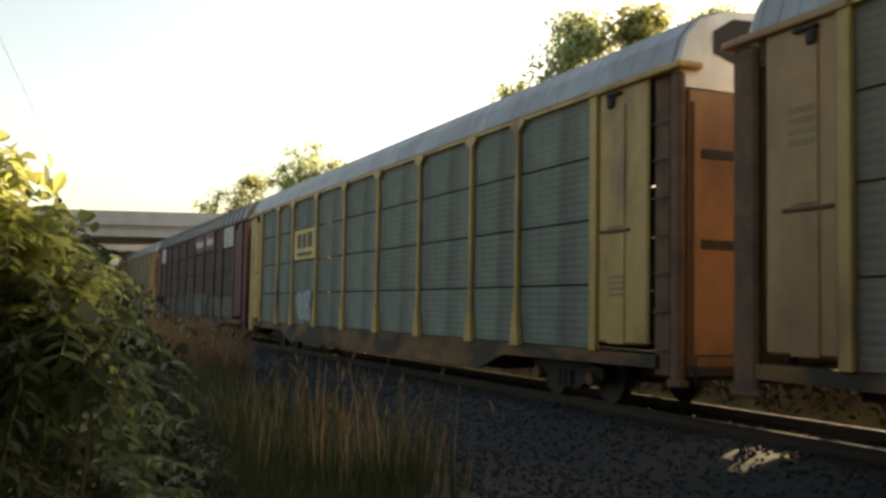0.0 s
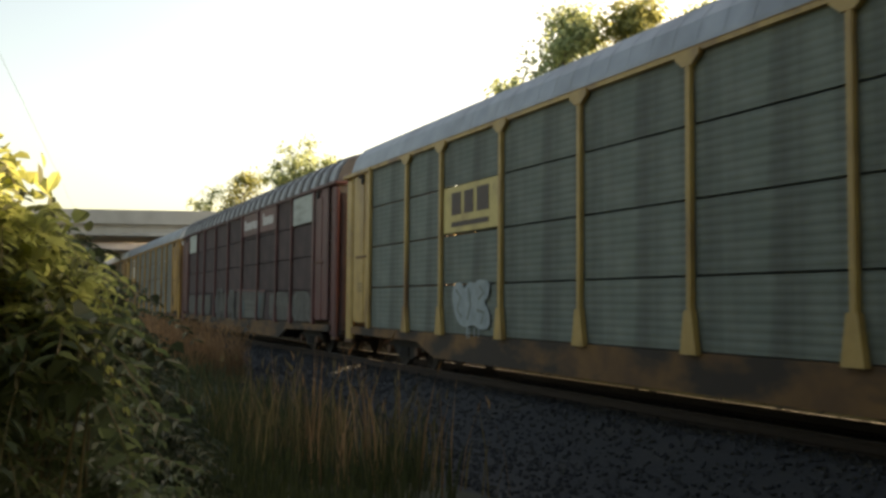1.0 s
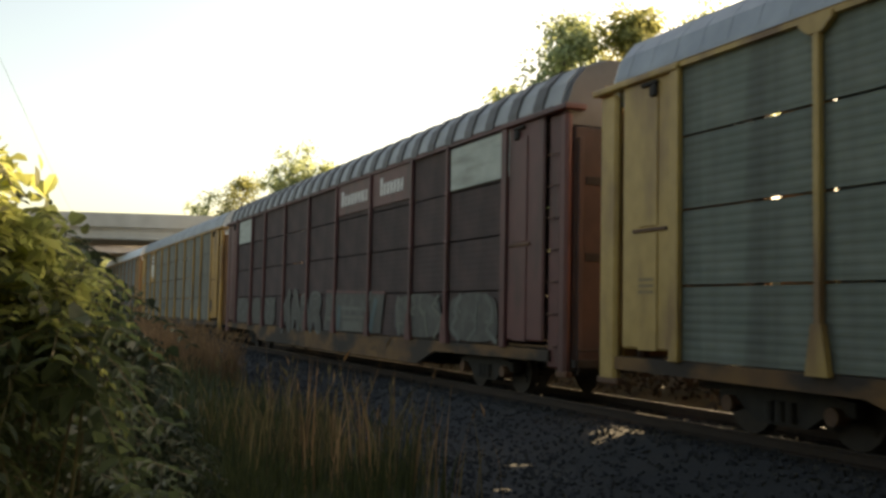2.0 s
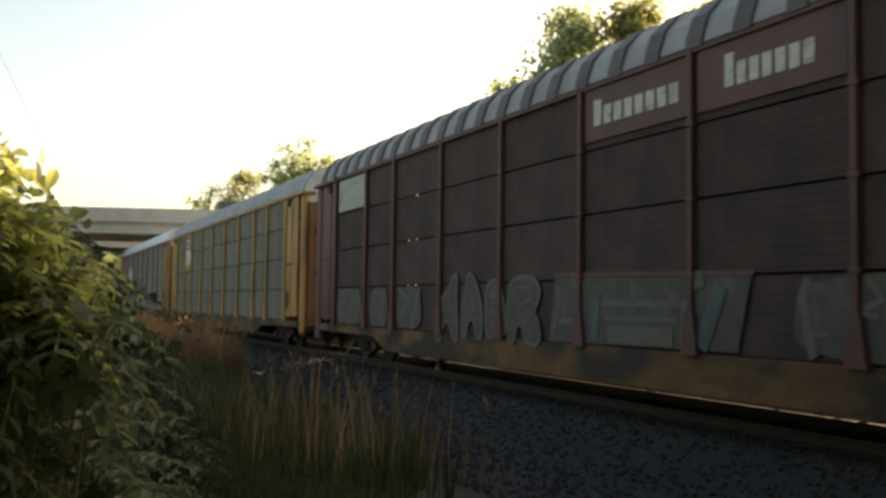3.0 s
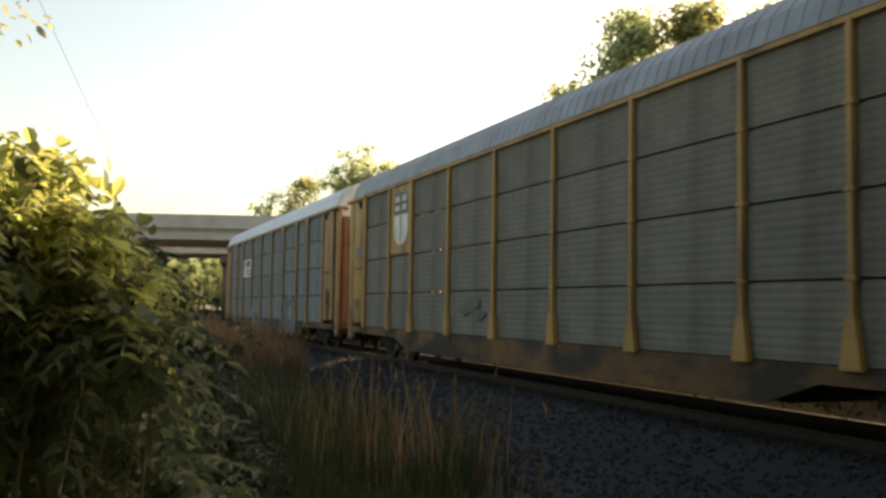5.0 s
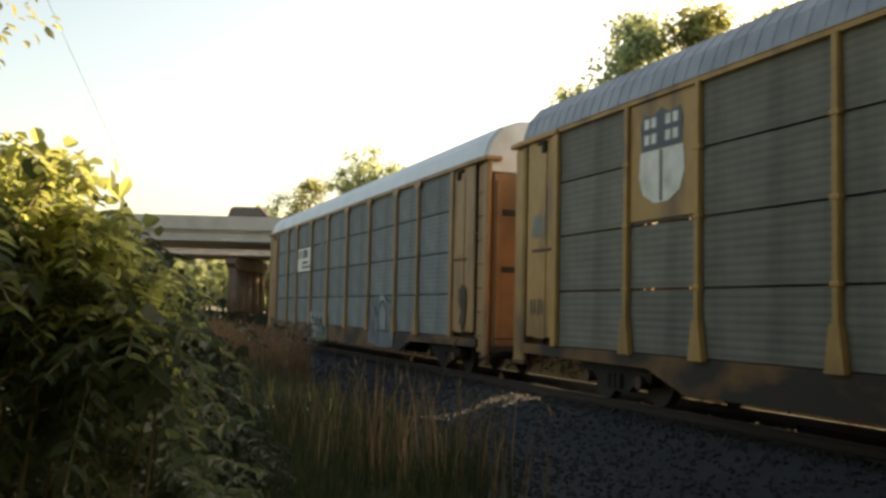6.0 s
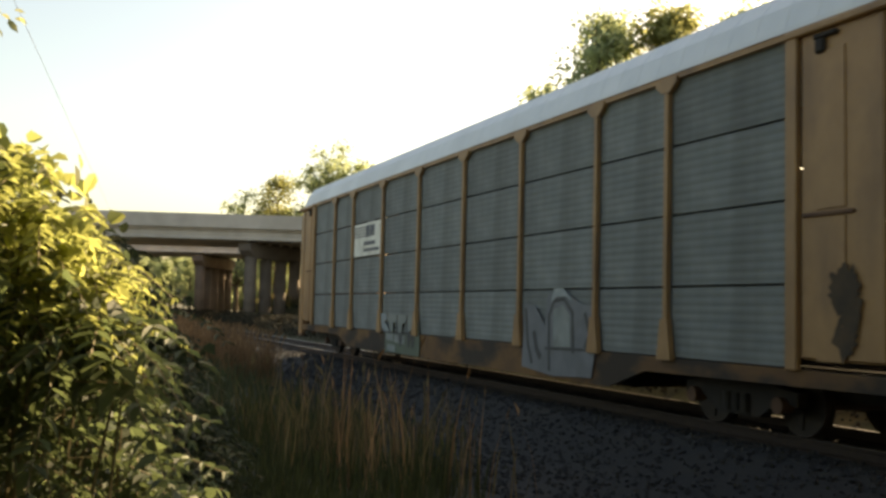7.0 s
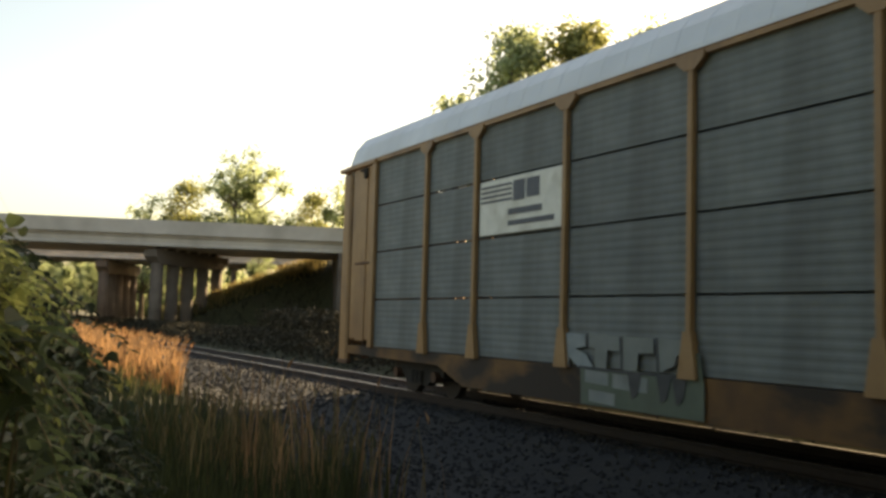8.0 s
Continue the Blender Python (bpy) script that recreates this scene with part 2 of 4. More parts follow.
# ---- mesh helpers ----
class Geo:
    """Vertices and faces gathered for one mesh."""

    def __init__(self):
        self.v, self.f = [], []

    def add(self, verts, faces):
        o = len(self.v)
        self.v.extend(verts)
        self.f.extend([tuple(i + o for i in f) for f in faces])
        return self

    def box(self, x0, x1, y0, y1, z0, z1):
        v = [(x, y, z) for z in (z0, z1) for y in (y0, y1) for x in (x0, x1)]
        return self.add(v, [(0, 2, 3, 1), (4, 5, 7, 6), (0, 1, 5, 4), (2, 6, 7, 3), (0, 4, 6, 2), (1, 3, 7, 5)])

    def cham(self, x0, x1, y0, y1, z0, z1, c=0.015):
        """A box with its edges cut off."""
        bm = bmesh.new()
        bmesh.ops.create_cube(bm, size=1)
        for v in bm.verts:
            v.co = Vector(((x0 + x1) / 2 + v.co.x * (x1 - x0), (y0 + y1) / 2 + v.co.y * (y1 - y0), (z0 + z1) / 2 + v.co.z * (z1 - z0)))
        bmesh.ops.bevel(bm, geom=bm.edges[:], offset=min(c, abs(x1 - x0) * 0.45, abs(y1 - y0) * 0.45, abs(z1 - z0) * 0.45), segments=1, affect="EDGES")
        bm.verts.index_update()
        self.add([tuple(v.co) for v in bm.verts], [tuple(v.index for v in f.verts) for f in bm.faces])
        bm.free()
        return self

    def prism(self, poly, axis, a, b):
        """A polygon drawn out along an axis: 'x' takes (y, z), 'y' takes (x, z), 'z' takes (x, y)."""
        put = {"x": lambda p, t: (t, p[0], p[1]), "y": lambda p, t: (p[0], t, p[1]), "z": lambda p, t: (p[0], p[1], t)}[axis]
        n = len(poly)
        v = [put(p, a) for p in poly] + [put(p, b) for p in poly]
        f = [(i, (i + 1) % n, n + (i + 1) % n, n + i) for i in range(n)]
        return self.add(v, f + [tuple(range(n))[::-1], tuple(range(n, 2 * n))])

    def tube(self, pts, radii, sides=6):
        pts = [Vector(p) for p in pts]
        rings = []
        for i, p in enumerate(pts):
            d = (pts[min(i + 1, len(pts) - 1)] - pts[max(i - 1, 0)]).normalized()
            a = d.orthogonal().normalized()
            b = d.cross(a)
            r = radii[i] if isinstance(radii, (list, tuple)) else radii
            rings.append([tuple(p + (a * math.cos(k * math.tau / sides) + b * math.sin(k * math.tau / sides)) * r) for k in range(sides)])
        v = [q for ring in rings for q in ring]
        f = [(i * sides + k, i * sides + (k + 1) % sides, (i + 1) * sides + (k + 1) % sides, (i + 1) * sides + k)
             for i in range(len(pts) - 1) for k in range(sides)]
        e = (len(pts) - 1) * sides
        return self.add(v, f + [tuple(range(sides))[::-1], tuple(range(e, e + sides))])

    def mesh(self, name, material, smooth=False):
        me = bpy.data.meshes.new(name)
        me.from_pydata(self.v, [], self.f)
        bm = bmesh.new()
        bm.from_mesh(me)
        bmesh.ops.recalc_face_normals(bm, faces=bm.faces[:])
        bm.to_mesh(me)
        bm.free()
        me.materials.append(material)
        if smooth:
            me.polygons.foreach_set("use_smooth", [True] * len(me.polygons))
        return me


def raw_mesh(name, verts, faces, material):
    me = bpy.data.meshes.new(name)
    me.from_pydata(verts, [], faces)
    me.materials.append(material)
    return me


def part(name, geo, material, parent, label="", smooth=False, at=None):
    me = geo if isinstance(geo, bpy.types.Mesh) else geo.mesh(name, material, smooth)
    ob = new(name, me)
    ob.parent = parent
    if at:
        ob.location = at
    return tagged(ob, label) if label else ob


def thing(name, label, category, group="", at=(0, 0, 0)):
    ob = new(name)
    ob.location = at
    return tagged(ob, label, category, group)


# ---- ground ----
N_AZ = radians(18.0)
NB, EB = (math.sin(N_AZ), math.cos(N_AZ)), (math.cos(N_AZ), -math.sin(N_AZ))


def bridge_xy(u, r):
    return (r * NB[0] + u * EB[0], r * NB[1] + u * EB[1])


# added rise past x = 13 keeps its near slope out of the sun
PROFILE = [(-400, -0.3), (-6, -0.1), (1.0, -0.02), (3.0, -0.15), (4.8, -0.42), (6.6, -0.55), (7.2, -0.5), (8.3, -0.19), (11.7, -0.19), (12.8, -0.42), (13.9, 0.32), (16.0, 0.45), (20, 0.1), (30, -0.4), (400, 0.2)]


def smooth_step(t):
    t = min(max(t, 0), 1)
    return t * t * (3 - 2 * t)


def ground_z(x, y):
    z = float(np.interp(x, [p[0] for p in PROFILE], [p[1] for p in PROFILE]))
    if abs(x) < 60 and y < 140:
        z += 0.05 * noise.noise((x * 0.5, y * 0.5, 0)) * (0.25 if 7 < x < 13 else 1)
    u, r = x * EB[0] + y * EB[1], x * NB[0] + y * NB[1]
    front = 86 - 14 * smooth_step((u - 4) / 3)  # the shoulder stands back behind the bent
    h = min((u + 12.3) / 2.1, r - front, (134 - r) / 2.0, 7.6)
    if h > 0:
        z = z + h
    h2 = min((-u - 38) / 1.6, (r - 70) / 1.5, (134 - r) / 2.0, 7.6)
    if h2 > 0:
        z = z + h2
    return z


def ground_material():
    """Weedy soil that gives way to near-black ballast along the track, with a ragged edge."""
    m = mat("ground_grass_and_soil", (0.035, 0.04, 0.018), (0.065, 0.06, 0.03), 3, 0.95, bump=0.6, bscale=14, stain=(0.06, 0.045, 0.03), sscale=0.4, samount=0.7)
    n, l = m.node_tree.nodes, m.node_tree.links
    tc = n.new("ShaderNodeTexCoord")
    sep = n.new("ShaderNodeSeparateXYZ")
    l.new(tc.outputs["Object"], sep.inputs[0])

    def tex(scale, detail):
        t = n.new("ShaderNodeTexNoise")
        t.inputs["Scale"].default_value, t.inputs["Detail"].default_value = scale, detail
        l.new(tc.outputs["Object"], t.inputs["Vector"])
        return t.outputs["Fac"]

    def calc(op, a, c):
        k = n.new("ShaderNodeMath")
        k.operation = op
        for i, v in enumerate((a, c)):
            if isinstance(v, float):
                k.inputs[i].default_value = v
            else:
                l.new(v, k.inputs[i])
        return k.outputs[0]

    def span(v, a, c):
        r = n.new("ShaderNodeMapRange")
        r.inputs["From Min"].default_value, r.inputs["From Max"].default_value = a, c
        l.new(v, r.inputs["Value"])
        return r.outputs[0]

    rag = calc("MULTIPLY", calc("SUBTRACT", tex(1.3, 6), 0.5), 3.0)
    x = calc("ADD", sep.outputs["X"], rag)
    inside = calc("MULTIPLY", span(x, 3.9, 4.5), span(x, 12.9, 12.4))
    cr = n.new("ShaderNodeMix")
    cr.data_type = "RGBA"
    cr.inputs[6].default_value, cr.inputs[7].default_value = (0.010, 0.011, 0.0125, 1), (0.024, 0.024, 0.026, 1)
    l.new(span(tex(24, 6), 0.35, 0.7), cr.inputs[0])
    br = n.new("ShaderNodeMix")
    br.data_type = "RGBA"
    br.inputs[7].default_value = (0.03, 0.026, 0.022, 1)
    l.new(cr.outputs[2], br.inputs[6])
    l.new(calc("MULTIPLY", span(tex(0.8, 4), 0.5, 0.7), 0.7), br.inputs[0])
    bsdf = n["Principled BSDF"]
    soil = bsdf.inputs["Base Color"].links[0].from_socket
    out = n.new("ShaderNodeMix")
    out.data_type = "RGBA"
    l.new(inside, out.inputs[0])
    l.new(soil, out.inputs[6])
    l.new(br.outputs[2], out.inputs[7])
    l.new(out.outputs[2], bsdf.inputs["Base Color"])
    return m


def ground():
    xs = sorted(set([-3000, -1200, -500, -200, -100, -60, -40, -25, -15, -10] + [round(-8 + 0.4 * i, 2) for i in range(60)]
                    + [16 + 1.5 * i for i in range(50)] + [95, 110, 140, 200, 400, 1000, 3000]))
    ys = sorted(set([-3000, -800, -200, -80, -40, -20, -10] + [round(-6 + 0.5 * i, 2) for i in range(80)]
                    + [34 + 1.6 * i for i in range(66)] + [145, 160, 190, 250, 400, 900, 3000]))
    nx = len(xs)
    verts = [(x, y, ground_z(x, y)) for y in ys for x in xs]
    faces = [(j * nx + i, j * nx + i + 1, (j + 1) * nx + i + 1, (j + 1) * nx + i) for j in range(len(ys) - 1) for i in range(nx - 1)]
    me = bpy.data.meshes.new("ground")
    me.from_pydata(verts, [], faces)
    me.materials.append(ground_material())
    me.polygons.foreach_set("use_smooth", [True] * len(me.polygons))
    ob = new("ground", me)
    return tagged(ob, "weedy soil with a grey gravel ballast bed beside the track", "ground", kind="structure")


ground()


def track():
    tr = thing("track", "single railway track of rusty steel rails on timber ties in grey ballast", "railway track")
    tagged(tr, kind="structure")
    y0, y1 = -40, 230
    for s in (-1, 1):
        x = 10 + s * 0.7525
        g = Geo().prism([(x - 0.07, -0.18), (x + 0.07, -0.18), (x + 0.07, -0.165), (x + 0.012, -0.14), (x + 0.012, -0.05), (x + 0.036, -0.04),
                         (x + 0.036, -0.006), (x - 0.036, -0.006), (x - 0.036, -0.04), (x - 0.012, -0.05), (x - 0.012, -0.14), (x - 0.07, -0.165)], "y", y0, y1)
        rail = part("rail", g, M_RAIL, tr, "rusty steel rail")
        part("rail_head", Geo().prism([(x - 0.034, -0.005), (x + 0.034, -0.005), (x + 0.028, 0.0), (x - 0.028, 0.0)], "y", y0, y1), M_HEAD, rail, "polished rail head")
    tie = Geo().cham(-1.3, 1.3, -0.115, 0.115, -0.18, 0, 0.012).mesh("tie", M_TIE)
    rr = random.Random(4)
    for i in range(290):
        o = part("tie", tie, M_TIE, tr, at=(10 + rr.uniform(-0.04, 0.04), -8 + i * 0.53, -0.185))
        o.rotation_euler = (0, 0, rr.uniform(-0.012, 0.012))


track()


def stones():
    rr = np.random.default_rng(7)
    base = [(1, 0, 0), (-1, 0, 0), (0, 1, 0), (0, -1, 0), (0, 0, 1), (0, 0, -1)]
    tri = [(0, 2, 4), (2, 1, 4), (1, 3, 4), (3, 0, 4), (2, 0, 5), (1, 2, 5), (3, 1, 5), (0, 3, 5)]
    verts, faces = [], []
    for k in range(15000):
        y = 2 + 42 * rr.random() ** 1.6
        x = rr.uniform(4.4, 9.2) if k % 4 else rr.uniform(9.2, 13.2)
        s = rr.uniform(0.02, 0.05) * (1.25 if y > 20 else 1)
        z = ground_z(x, y) + s * 0.25
        a = Euler(rr.uniform(0, 6.28, 3)).to_matrix()
        o = len(verts)
        for b in base:
            q = a @ Vector([b[i] * s * rr.uniform(0.6, 1.3) for i in range(3)])
            verts.append((x + q.x, y + q.y, z + q.z))
        faces.extend([(i + o, j + o, l + o) for i, j, l in tri])
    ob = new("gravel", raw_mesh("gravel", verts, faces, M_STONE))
    tagged(ob, "loose angular grey ballast stones beside the rails", "gravel", kind="stuff")


stones()


# ---- train ----
BAYS = [-11.6, -9.0, -7.0, -4.2, -1.4, 1.4, 4.2, 7.0, 9.0, 11.6]
ROWS = [0.95, 1.99, 3.04, 4.07, 5.08]
PX, HALF = 1.53, 13.45
_panel_cache = {}


def panel_mesh(w, h, material):
    """A sheet pressed into horizontal ribs, with a folded rim."""
    key = (round(w, 2), round(h, 2), material.name)
    if key not in _panel_cache:
        g, n = Geo(), 8
        dep = 0.002 if material is M_PANEL_RED else 0.0045
        prof = [(0.0, 0.0)]
        for i in range(n):
            z = 0.03 + (h - 0.06) * i / n
            d = (h - 0.06) / n
            prof += [(0.0, z + d * 0.15), (-dep, z + d * 0.38), (-dep, z + d * 0.70), (0.0, z + d * 0.93)]
        prof.append((0.0, h))
        v = [(x, y, z) for x, z in prof for y in (-w / 2, w / 2)]
        g.add(v, [(2 * i, 2 * i + 1, 2 * i + 3, 2 * i + 2) for i in range(len(prof) - 1)])
        g.box(0.004, 0.03, -w / 2, w / 2, 0, h)
        _panel_cache[key] = g.mesh("panel", material)
    return _panel_cache[key]


def roof_profile(k=0.0):
    return [(-1.585 - k, 5.09), (-1.57 - k, 5.20 + k), (-1.46 - k, 5.52 + k), (-1.22, 5.80 + k), (-0.75, 5.98 + k), (0, 6.05 + k),
            (0.75, 5.98 + k), (1.22, 5.80 + k), (1.46 + k, 5.52 + k), (1.57 + k, 5.20 + k), (1.585 + k, 5.09)]


def field_bars(x, y0, y1, z0, z1, rows):
    """Plain bars in place of lettering: (from, to, low, high) in shares of the field."""
    return [Geo().box(x - 0.004, x + 0.004, y0 + (y1 - y0) * a, y0 + (y1 - y0) * b, z0 + (z1 - z0) * c, z0 + (z1 - z0) * d) for a, b, c, d in rows]


def blob(g, rr, x, y, z, ry, rz, n=14, rough=0.25):
    pts = [(y + ry * math.cos(k * math.tau / n) * (1 + rr.uniform(-rough, rough)), z + rz * math.sin(k * math.tau / n) * (1 + rr.uniform(-rough, rough))) for k in range(n)]
    return g.prism(pts, "x", x - 0.003, x)


def truck(parent, y):
    """A four-wheel truck: bolster, two side frames with springs and caps, two wheelsets."""
    tk = part("truck", Geo().cham(-1.1, 1.1, y - 0.2, y + 0.2, 0.36, 0.6, 0.03), M_BLACK, parent, "grimy black steel truck")
    for s in (-1, 1):
        x = s * 1.05
        g = Geo()
        g.prism([(y - 1.15, 0.42), (y - 1.15, 0.60), (y - 0.55, 0.68), (y + 0.55, 0.68), (y + 1.15, 0.60), (y + 1.15, 0.42), (y + 0.8, 0.46), (y + 0.42, 0.22),
                 (y - 0.42, 0.22), (y - 0.8, 0.46)], "x", x - 0.09, x + 0.09)
        part("side_frame", g, M_BLACK, tk)
        g = Geo()
        for dy in (-0.18, 0, 0.18):
            g.tube([(x + s * 0.1, y + dy, 0.27), (x + s * 0.1, y + dy, 0.52)], 0.075, 8)
        part("spring", g, M_BLACK, tk)
        for dy in (-0.89, 0.89):
            part("bearing_cap", Geo().tube([(x, y + dy, 0.42), (x + s * 0.2, y + dy, 0.42)], 0.11, 10), M_BROWN, tk)
    sets = []
    for dy in (-0.89, 0.89):
        g = Geo().tube([(-1.0, 0, 0), (1.0, 0, 0)], 0.08, 8)
        for s in (-1, 1):
            g.tube([(s * 0.685, 0, 0), (s * 0.715, 0, 0)], 0.445, 20)
            g.tube([(s * 0.716, 0, 0), (s * 0.82, 0, 0)], [0.42, 0.415], 20)
            g.box(s * 0.822, s * 0.84, -0.32, 0.32, -0.05, 0.05)
        sets.append((part("wheelset", g, M_WHEEL, parent, "worn steel wheels on an axle", at=(0, y + dy, 0.42)), y + dy))
    return sets


def freight_car(y, label, panel, post, end, sill, roof, roof_style, signs, skip=(), end_low=None, door_dark=False, gusset=True):
    car = thing("autorack_car", label, "railway car", "cars of the freight train", (10, y, 0))
    # black boxes and tanks added under the deck to fill it with dark
    part("underframe", Geo().cham(-0.55, 0.55, -12.6, 12.4, 0.50, 0.735, 0.03).cham(-0.95, 0.95, -7.2, 7.2, 0.34, 0.73, 0.05), M_BLACK, car, "grimy black centre sill added to darken the space below")
    for yy, ln in ((-5.6, 1.0), (5.2, 1.3)):
        part("brake_tank", Geo().tube([(-1.12, yy, 0.52), (-1.12, yy + ln, 0.52)], 0.17, 12), M_BLACK, car)
    part("deck", Geo().cham(-1.48, 1.48, -HALF - 0.2, HALF - 0.2, 0.74, 0.93, 0.02), M_BLACK, car)
    for s in (-1, 1):
        g = Geo()
        g.prism([(-13.2, 0.74), (-13.2, 0.93), (13.2, 0.93), (13.2, 0.74), (8.4, 0.70), (7.4, 0.38), (-7.4, 0.38), (-8.4, 0.70)], "x", s * 1.50, s * 1.56)
        part("side_sill", g, sill, car)
        part("top_rail", Geo().cham(s * 1.50, s * 1.60, -13.3, 13.3, 5.03, 5.12, 0.015), post, car)
    for s in (-1, 1):
        for i in range(9):
            w = BAYS[i + 1] - BAYS[i] - 0.03
            for j in range(4):
                if s == -1 and (i, j) in skip:
                    continue
                me = panel_mesh(w, ROWS[j + 1] - ROWS[j] - 0.035, panel)
                o = part("side_panel", me, panel, car, at=(s * PX, (BAYS[i] + BAYS[i + 1]) / 2, ROWS[j]))
                if s == 1:
                    o.rotation_euler = (0, 0, math.pi)
        for yy in BAYS:
            edge = abs(yy) > 11
            hw = 0.10 if edge else 0.052
            g = Geo()
            x0, x1 = s * (PX + 0.01), s * (PX + 0.10)
            g.cham(min(x0, x1), max(x0, x1), yy - hw, yy + hw, 0.92, 5.06, 0.012)
            if not edge:
                g.prism([(yy - 0.17, 0.90), (yy - 0.08, 1.5), (yy + 0.08, 1.5), (yy + 0.17, 0.90)], "x", s * (PX + 0.02), s * (PX + 0.115))
                for zz in () if gusset else ROWS[1:4]:  # bolted clips at the panel seams
                    g.cham(min(s * (PX + 0.02), s * (PX + 0.108)), max(s * (PX + 0.02), s * (PX + 0.108)), yy - 0.085, yy + 0.085, zz - 0.05, zz + 0.02, 0.008)
            if not edge and gusset:
                g.prism([(yy - 0.26, 5.07), (yy - 0.26, 4.99), (yy - 0.10, 4.86), (yy + 0.10, 4.86), (yy + 0.26, 4.99), (yy + 0.26, 5.07)], "x", s * (PX + 0.02), s * (PX + 0.11))
            part("side_post", g, post, car)
    # ends: a flat wing beside the last post, a round-edged corner post, and the folding door
    for e, dv in ((-1, 0.40), (1, -0.10)):
        for s in (-1, 1):
            xa, xb = sorted((s * (PX - 0.02), s * (PX + 0.05)))
            ya, yb = (11.72, 12.88) if e == 1 else (-12.62 - dv, -11.72)
            wing = part("end_panel", Geo().cham(xa, xb, ya, yb, 1.06, 5.02, 0.05), end, car)
            g = Geo()
            ya, yb = sorted((e * 12.0, e * 12.45))
            xa, xb = sorted((s * (PX + 0.052), s * (PX + 0.07)))
            g.cham(xa, xb, ya, yb, 1.05, 2.75, 0.006)
            g.cham(xa, xb, ya, yb, 2.85, 4.75, 0.006)
            part("hatch", g, end, wing)
            xa, xb = sorted((s * (PX + 0.04), s * (PX + 0.12)))
            ya, yb = sorted((e * 11.98, e * 12.36))
            yc, yd = sorted((e * 12.0, e * 12.16))
            part("latch", Geo().cham(xa, xb, ya, yb, 4.90, 4.96, 0.02).cham(xa, xb, yc, yd, 4.72, 4.905, 0.03), M_BLACK, wing, "black steel latch")
            xa, xb = sorted((s * (PX + 0.045), s * (PX + 0.085)))
            part("seam_strip", Geo().cham(xa, xb, min(e * 11.78, e * 12.58), max(e * 11.78, e * 12.58), 2.77, 2.82, 0.008), M_BROWN, wing, "rusty seam")
            if e == 1:
                ya, yb, deep = 12.86, 13.0, 0.30
            else:
                ya, yb, deep = -13.06 - dv, -12.66 - dv, 0.03
            xa, xb = sorted((s * (PX - 0.50), s * (PX - deep)))
            part("corner_post", Geo().cham(xa, xb, ya, yb, 0.62, 5.0, 0.04), M_BROWN if e == 1 or door_dark else end, car)
            ya, yb = (13.06, 13.50) if e == 1 else (-13.36 - dv, -13.12 - dv)
            xa, xb = sorted((s * (PX - 0.10), s * (PX + 0.05)))
            edge_post = part("door_edge", Geo().cham(xa, xb, ya, yb, 0.55, 4.98, 0.05), M_BROWN if door_dark and (e == -1 or end is M_ORANGE) else end, car)
            part("foot", Geo().cham(xa, xb, min(ya, yb) - 0.05, max(ya, yb) + 0.05, 0.50, 0.60, 0.02), M_BROWN, edge_post)
            g = Geo()
            ya, yb = (11.5, 13.62) if e == 1 else (-13.46 - dv, -11.5)
            xa, xb = sorted((s * (PX - 0.3), s * (PX + 0.13)))
            g.cham(xa, xb, ya, yb, 5.0, 5.10, 0.02)
            part("door_track", g, end, car)
            if e == -1:
                ya, yb = -13.02 - dv, -12.70 - dv
                for k in range(7):
                    z = 1.0 + k * 0.55
                    part("grab_iron", Geo().tube([(s * (PX - 0.04), ya, z), (s * (PX + 0.04), ya + 0.02, z), (s * (PX + 0.04), yb - 0.02, z), (s * (PX - 0.04), yb, z)], 0.012, 5), M_BROWN, car)
        ya, yb = sorted((e * (13.20 + dv), e * (13.34 + dv)))
        g = Geo().cham(-1.40, 1.40, ya, yb, 0.75, 4.74, 0.03)
        door = part("end_door", g, end_low or end, car)
        for x in (-1.3, 0.0, 1.3):
            g = Geo().cham(x - 0.05, x + 0.05, min(e * (13.34 + dv), e * (13.40 + dv)), max(e * (13.34 + dv), e * (13.40 + dv)), 0.8, 4.55, 0.015)
            part("door_rib", g, end_low or end, door)
        for z in (2.45, 3.75):
            ya, yb = sorted((e * (13.335 + dv), e * (13.352 + dv)))
            part("door_slot", Geo().cham(-1.18, -0.45, ya, yb, z, z + 0.14, 0.01), M_BLACK, door, "dark slot")
        up = [(x * 0.97, z - 0.03) for x, z in roof_profile()] + [(1.5, 4.76), (-1.5, 4.76)]
        part("end_gable", Geo().prism(up, "y", e * (13.16 + dv), e * (13.32 + dv)), M_ROOF_D if panel is M_PANEL_RED else M_WHITE, car, "grimy dark gable" if panel is M_PANEL_RED else "white painted gable")
        # coupler and platform
        ya, yb = sorted((e * (13.3 + dv), e * (13.95 + dv)))
        g = Geo().cham(-0.13, 0.13, ya, yb, 0.72, 0.95, 0.03).cham(-0.2, 0.2, min(e * (13.82 + dv), e * 14.12), max(e * (13.82 + dv), e * 14.12), 0.68, 0.98, 0.06)
        part("coupler", g, M_BLACK, car, "black steel coupler")
        g = Geo().tube([(-1.4, e * (13.5 + dv), 0.55), (-1.4, e * (13.5 + dv), 0.95), (1.4, e * (13.5 + dv), 0.95), (1.4, e * (13.5 + dv), 0.55)], 0.018, 6)
        g.cham(-1.45, 1.45, min(e * (13.36 + dv), e * (13.5 + dv)), max(e * (13.36 + dv), e * (13.5 + dv)), 0.66, 0.80, 0.01)
        part("end_sill", g, M_BLACK, car)
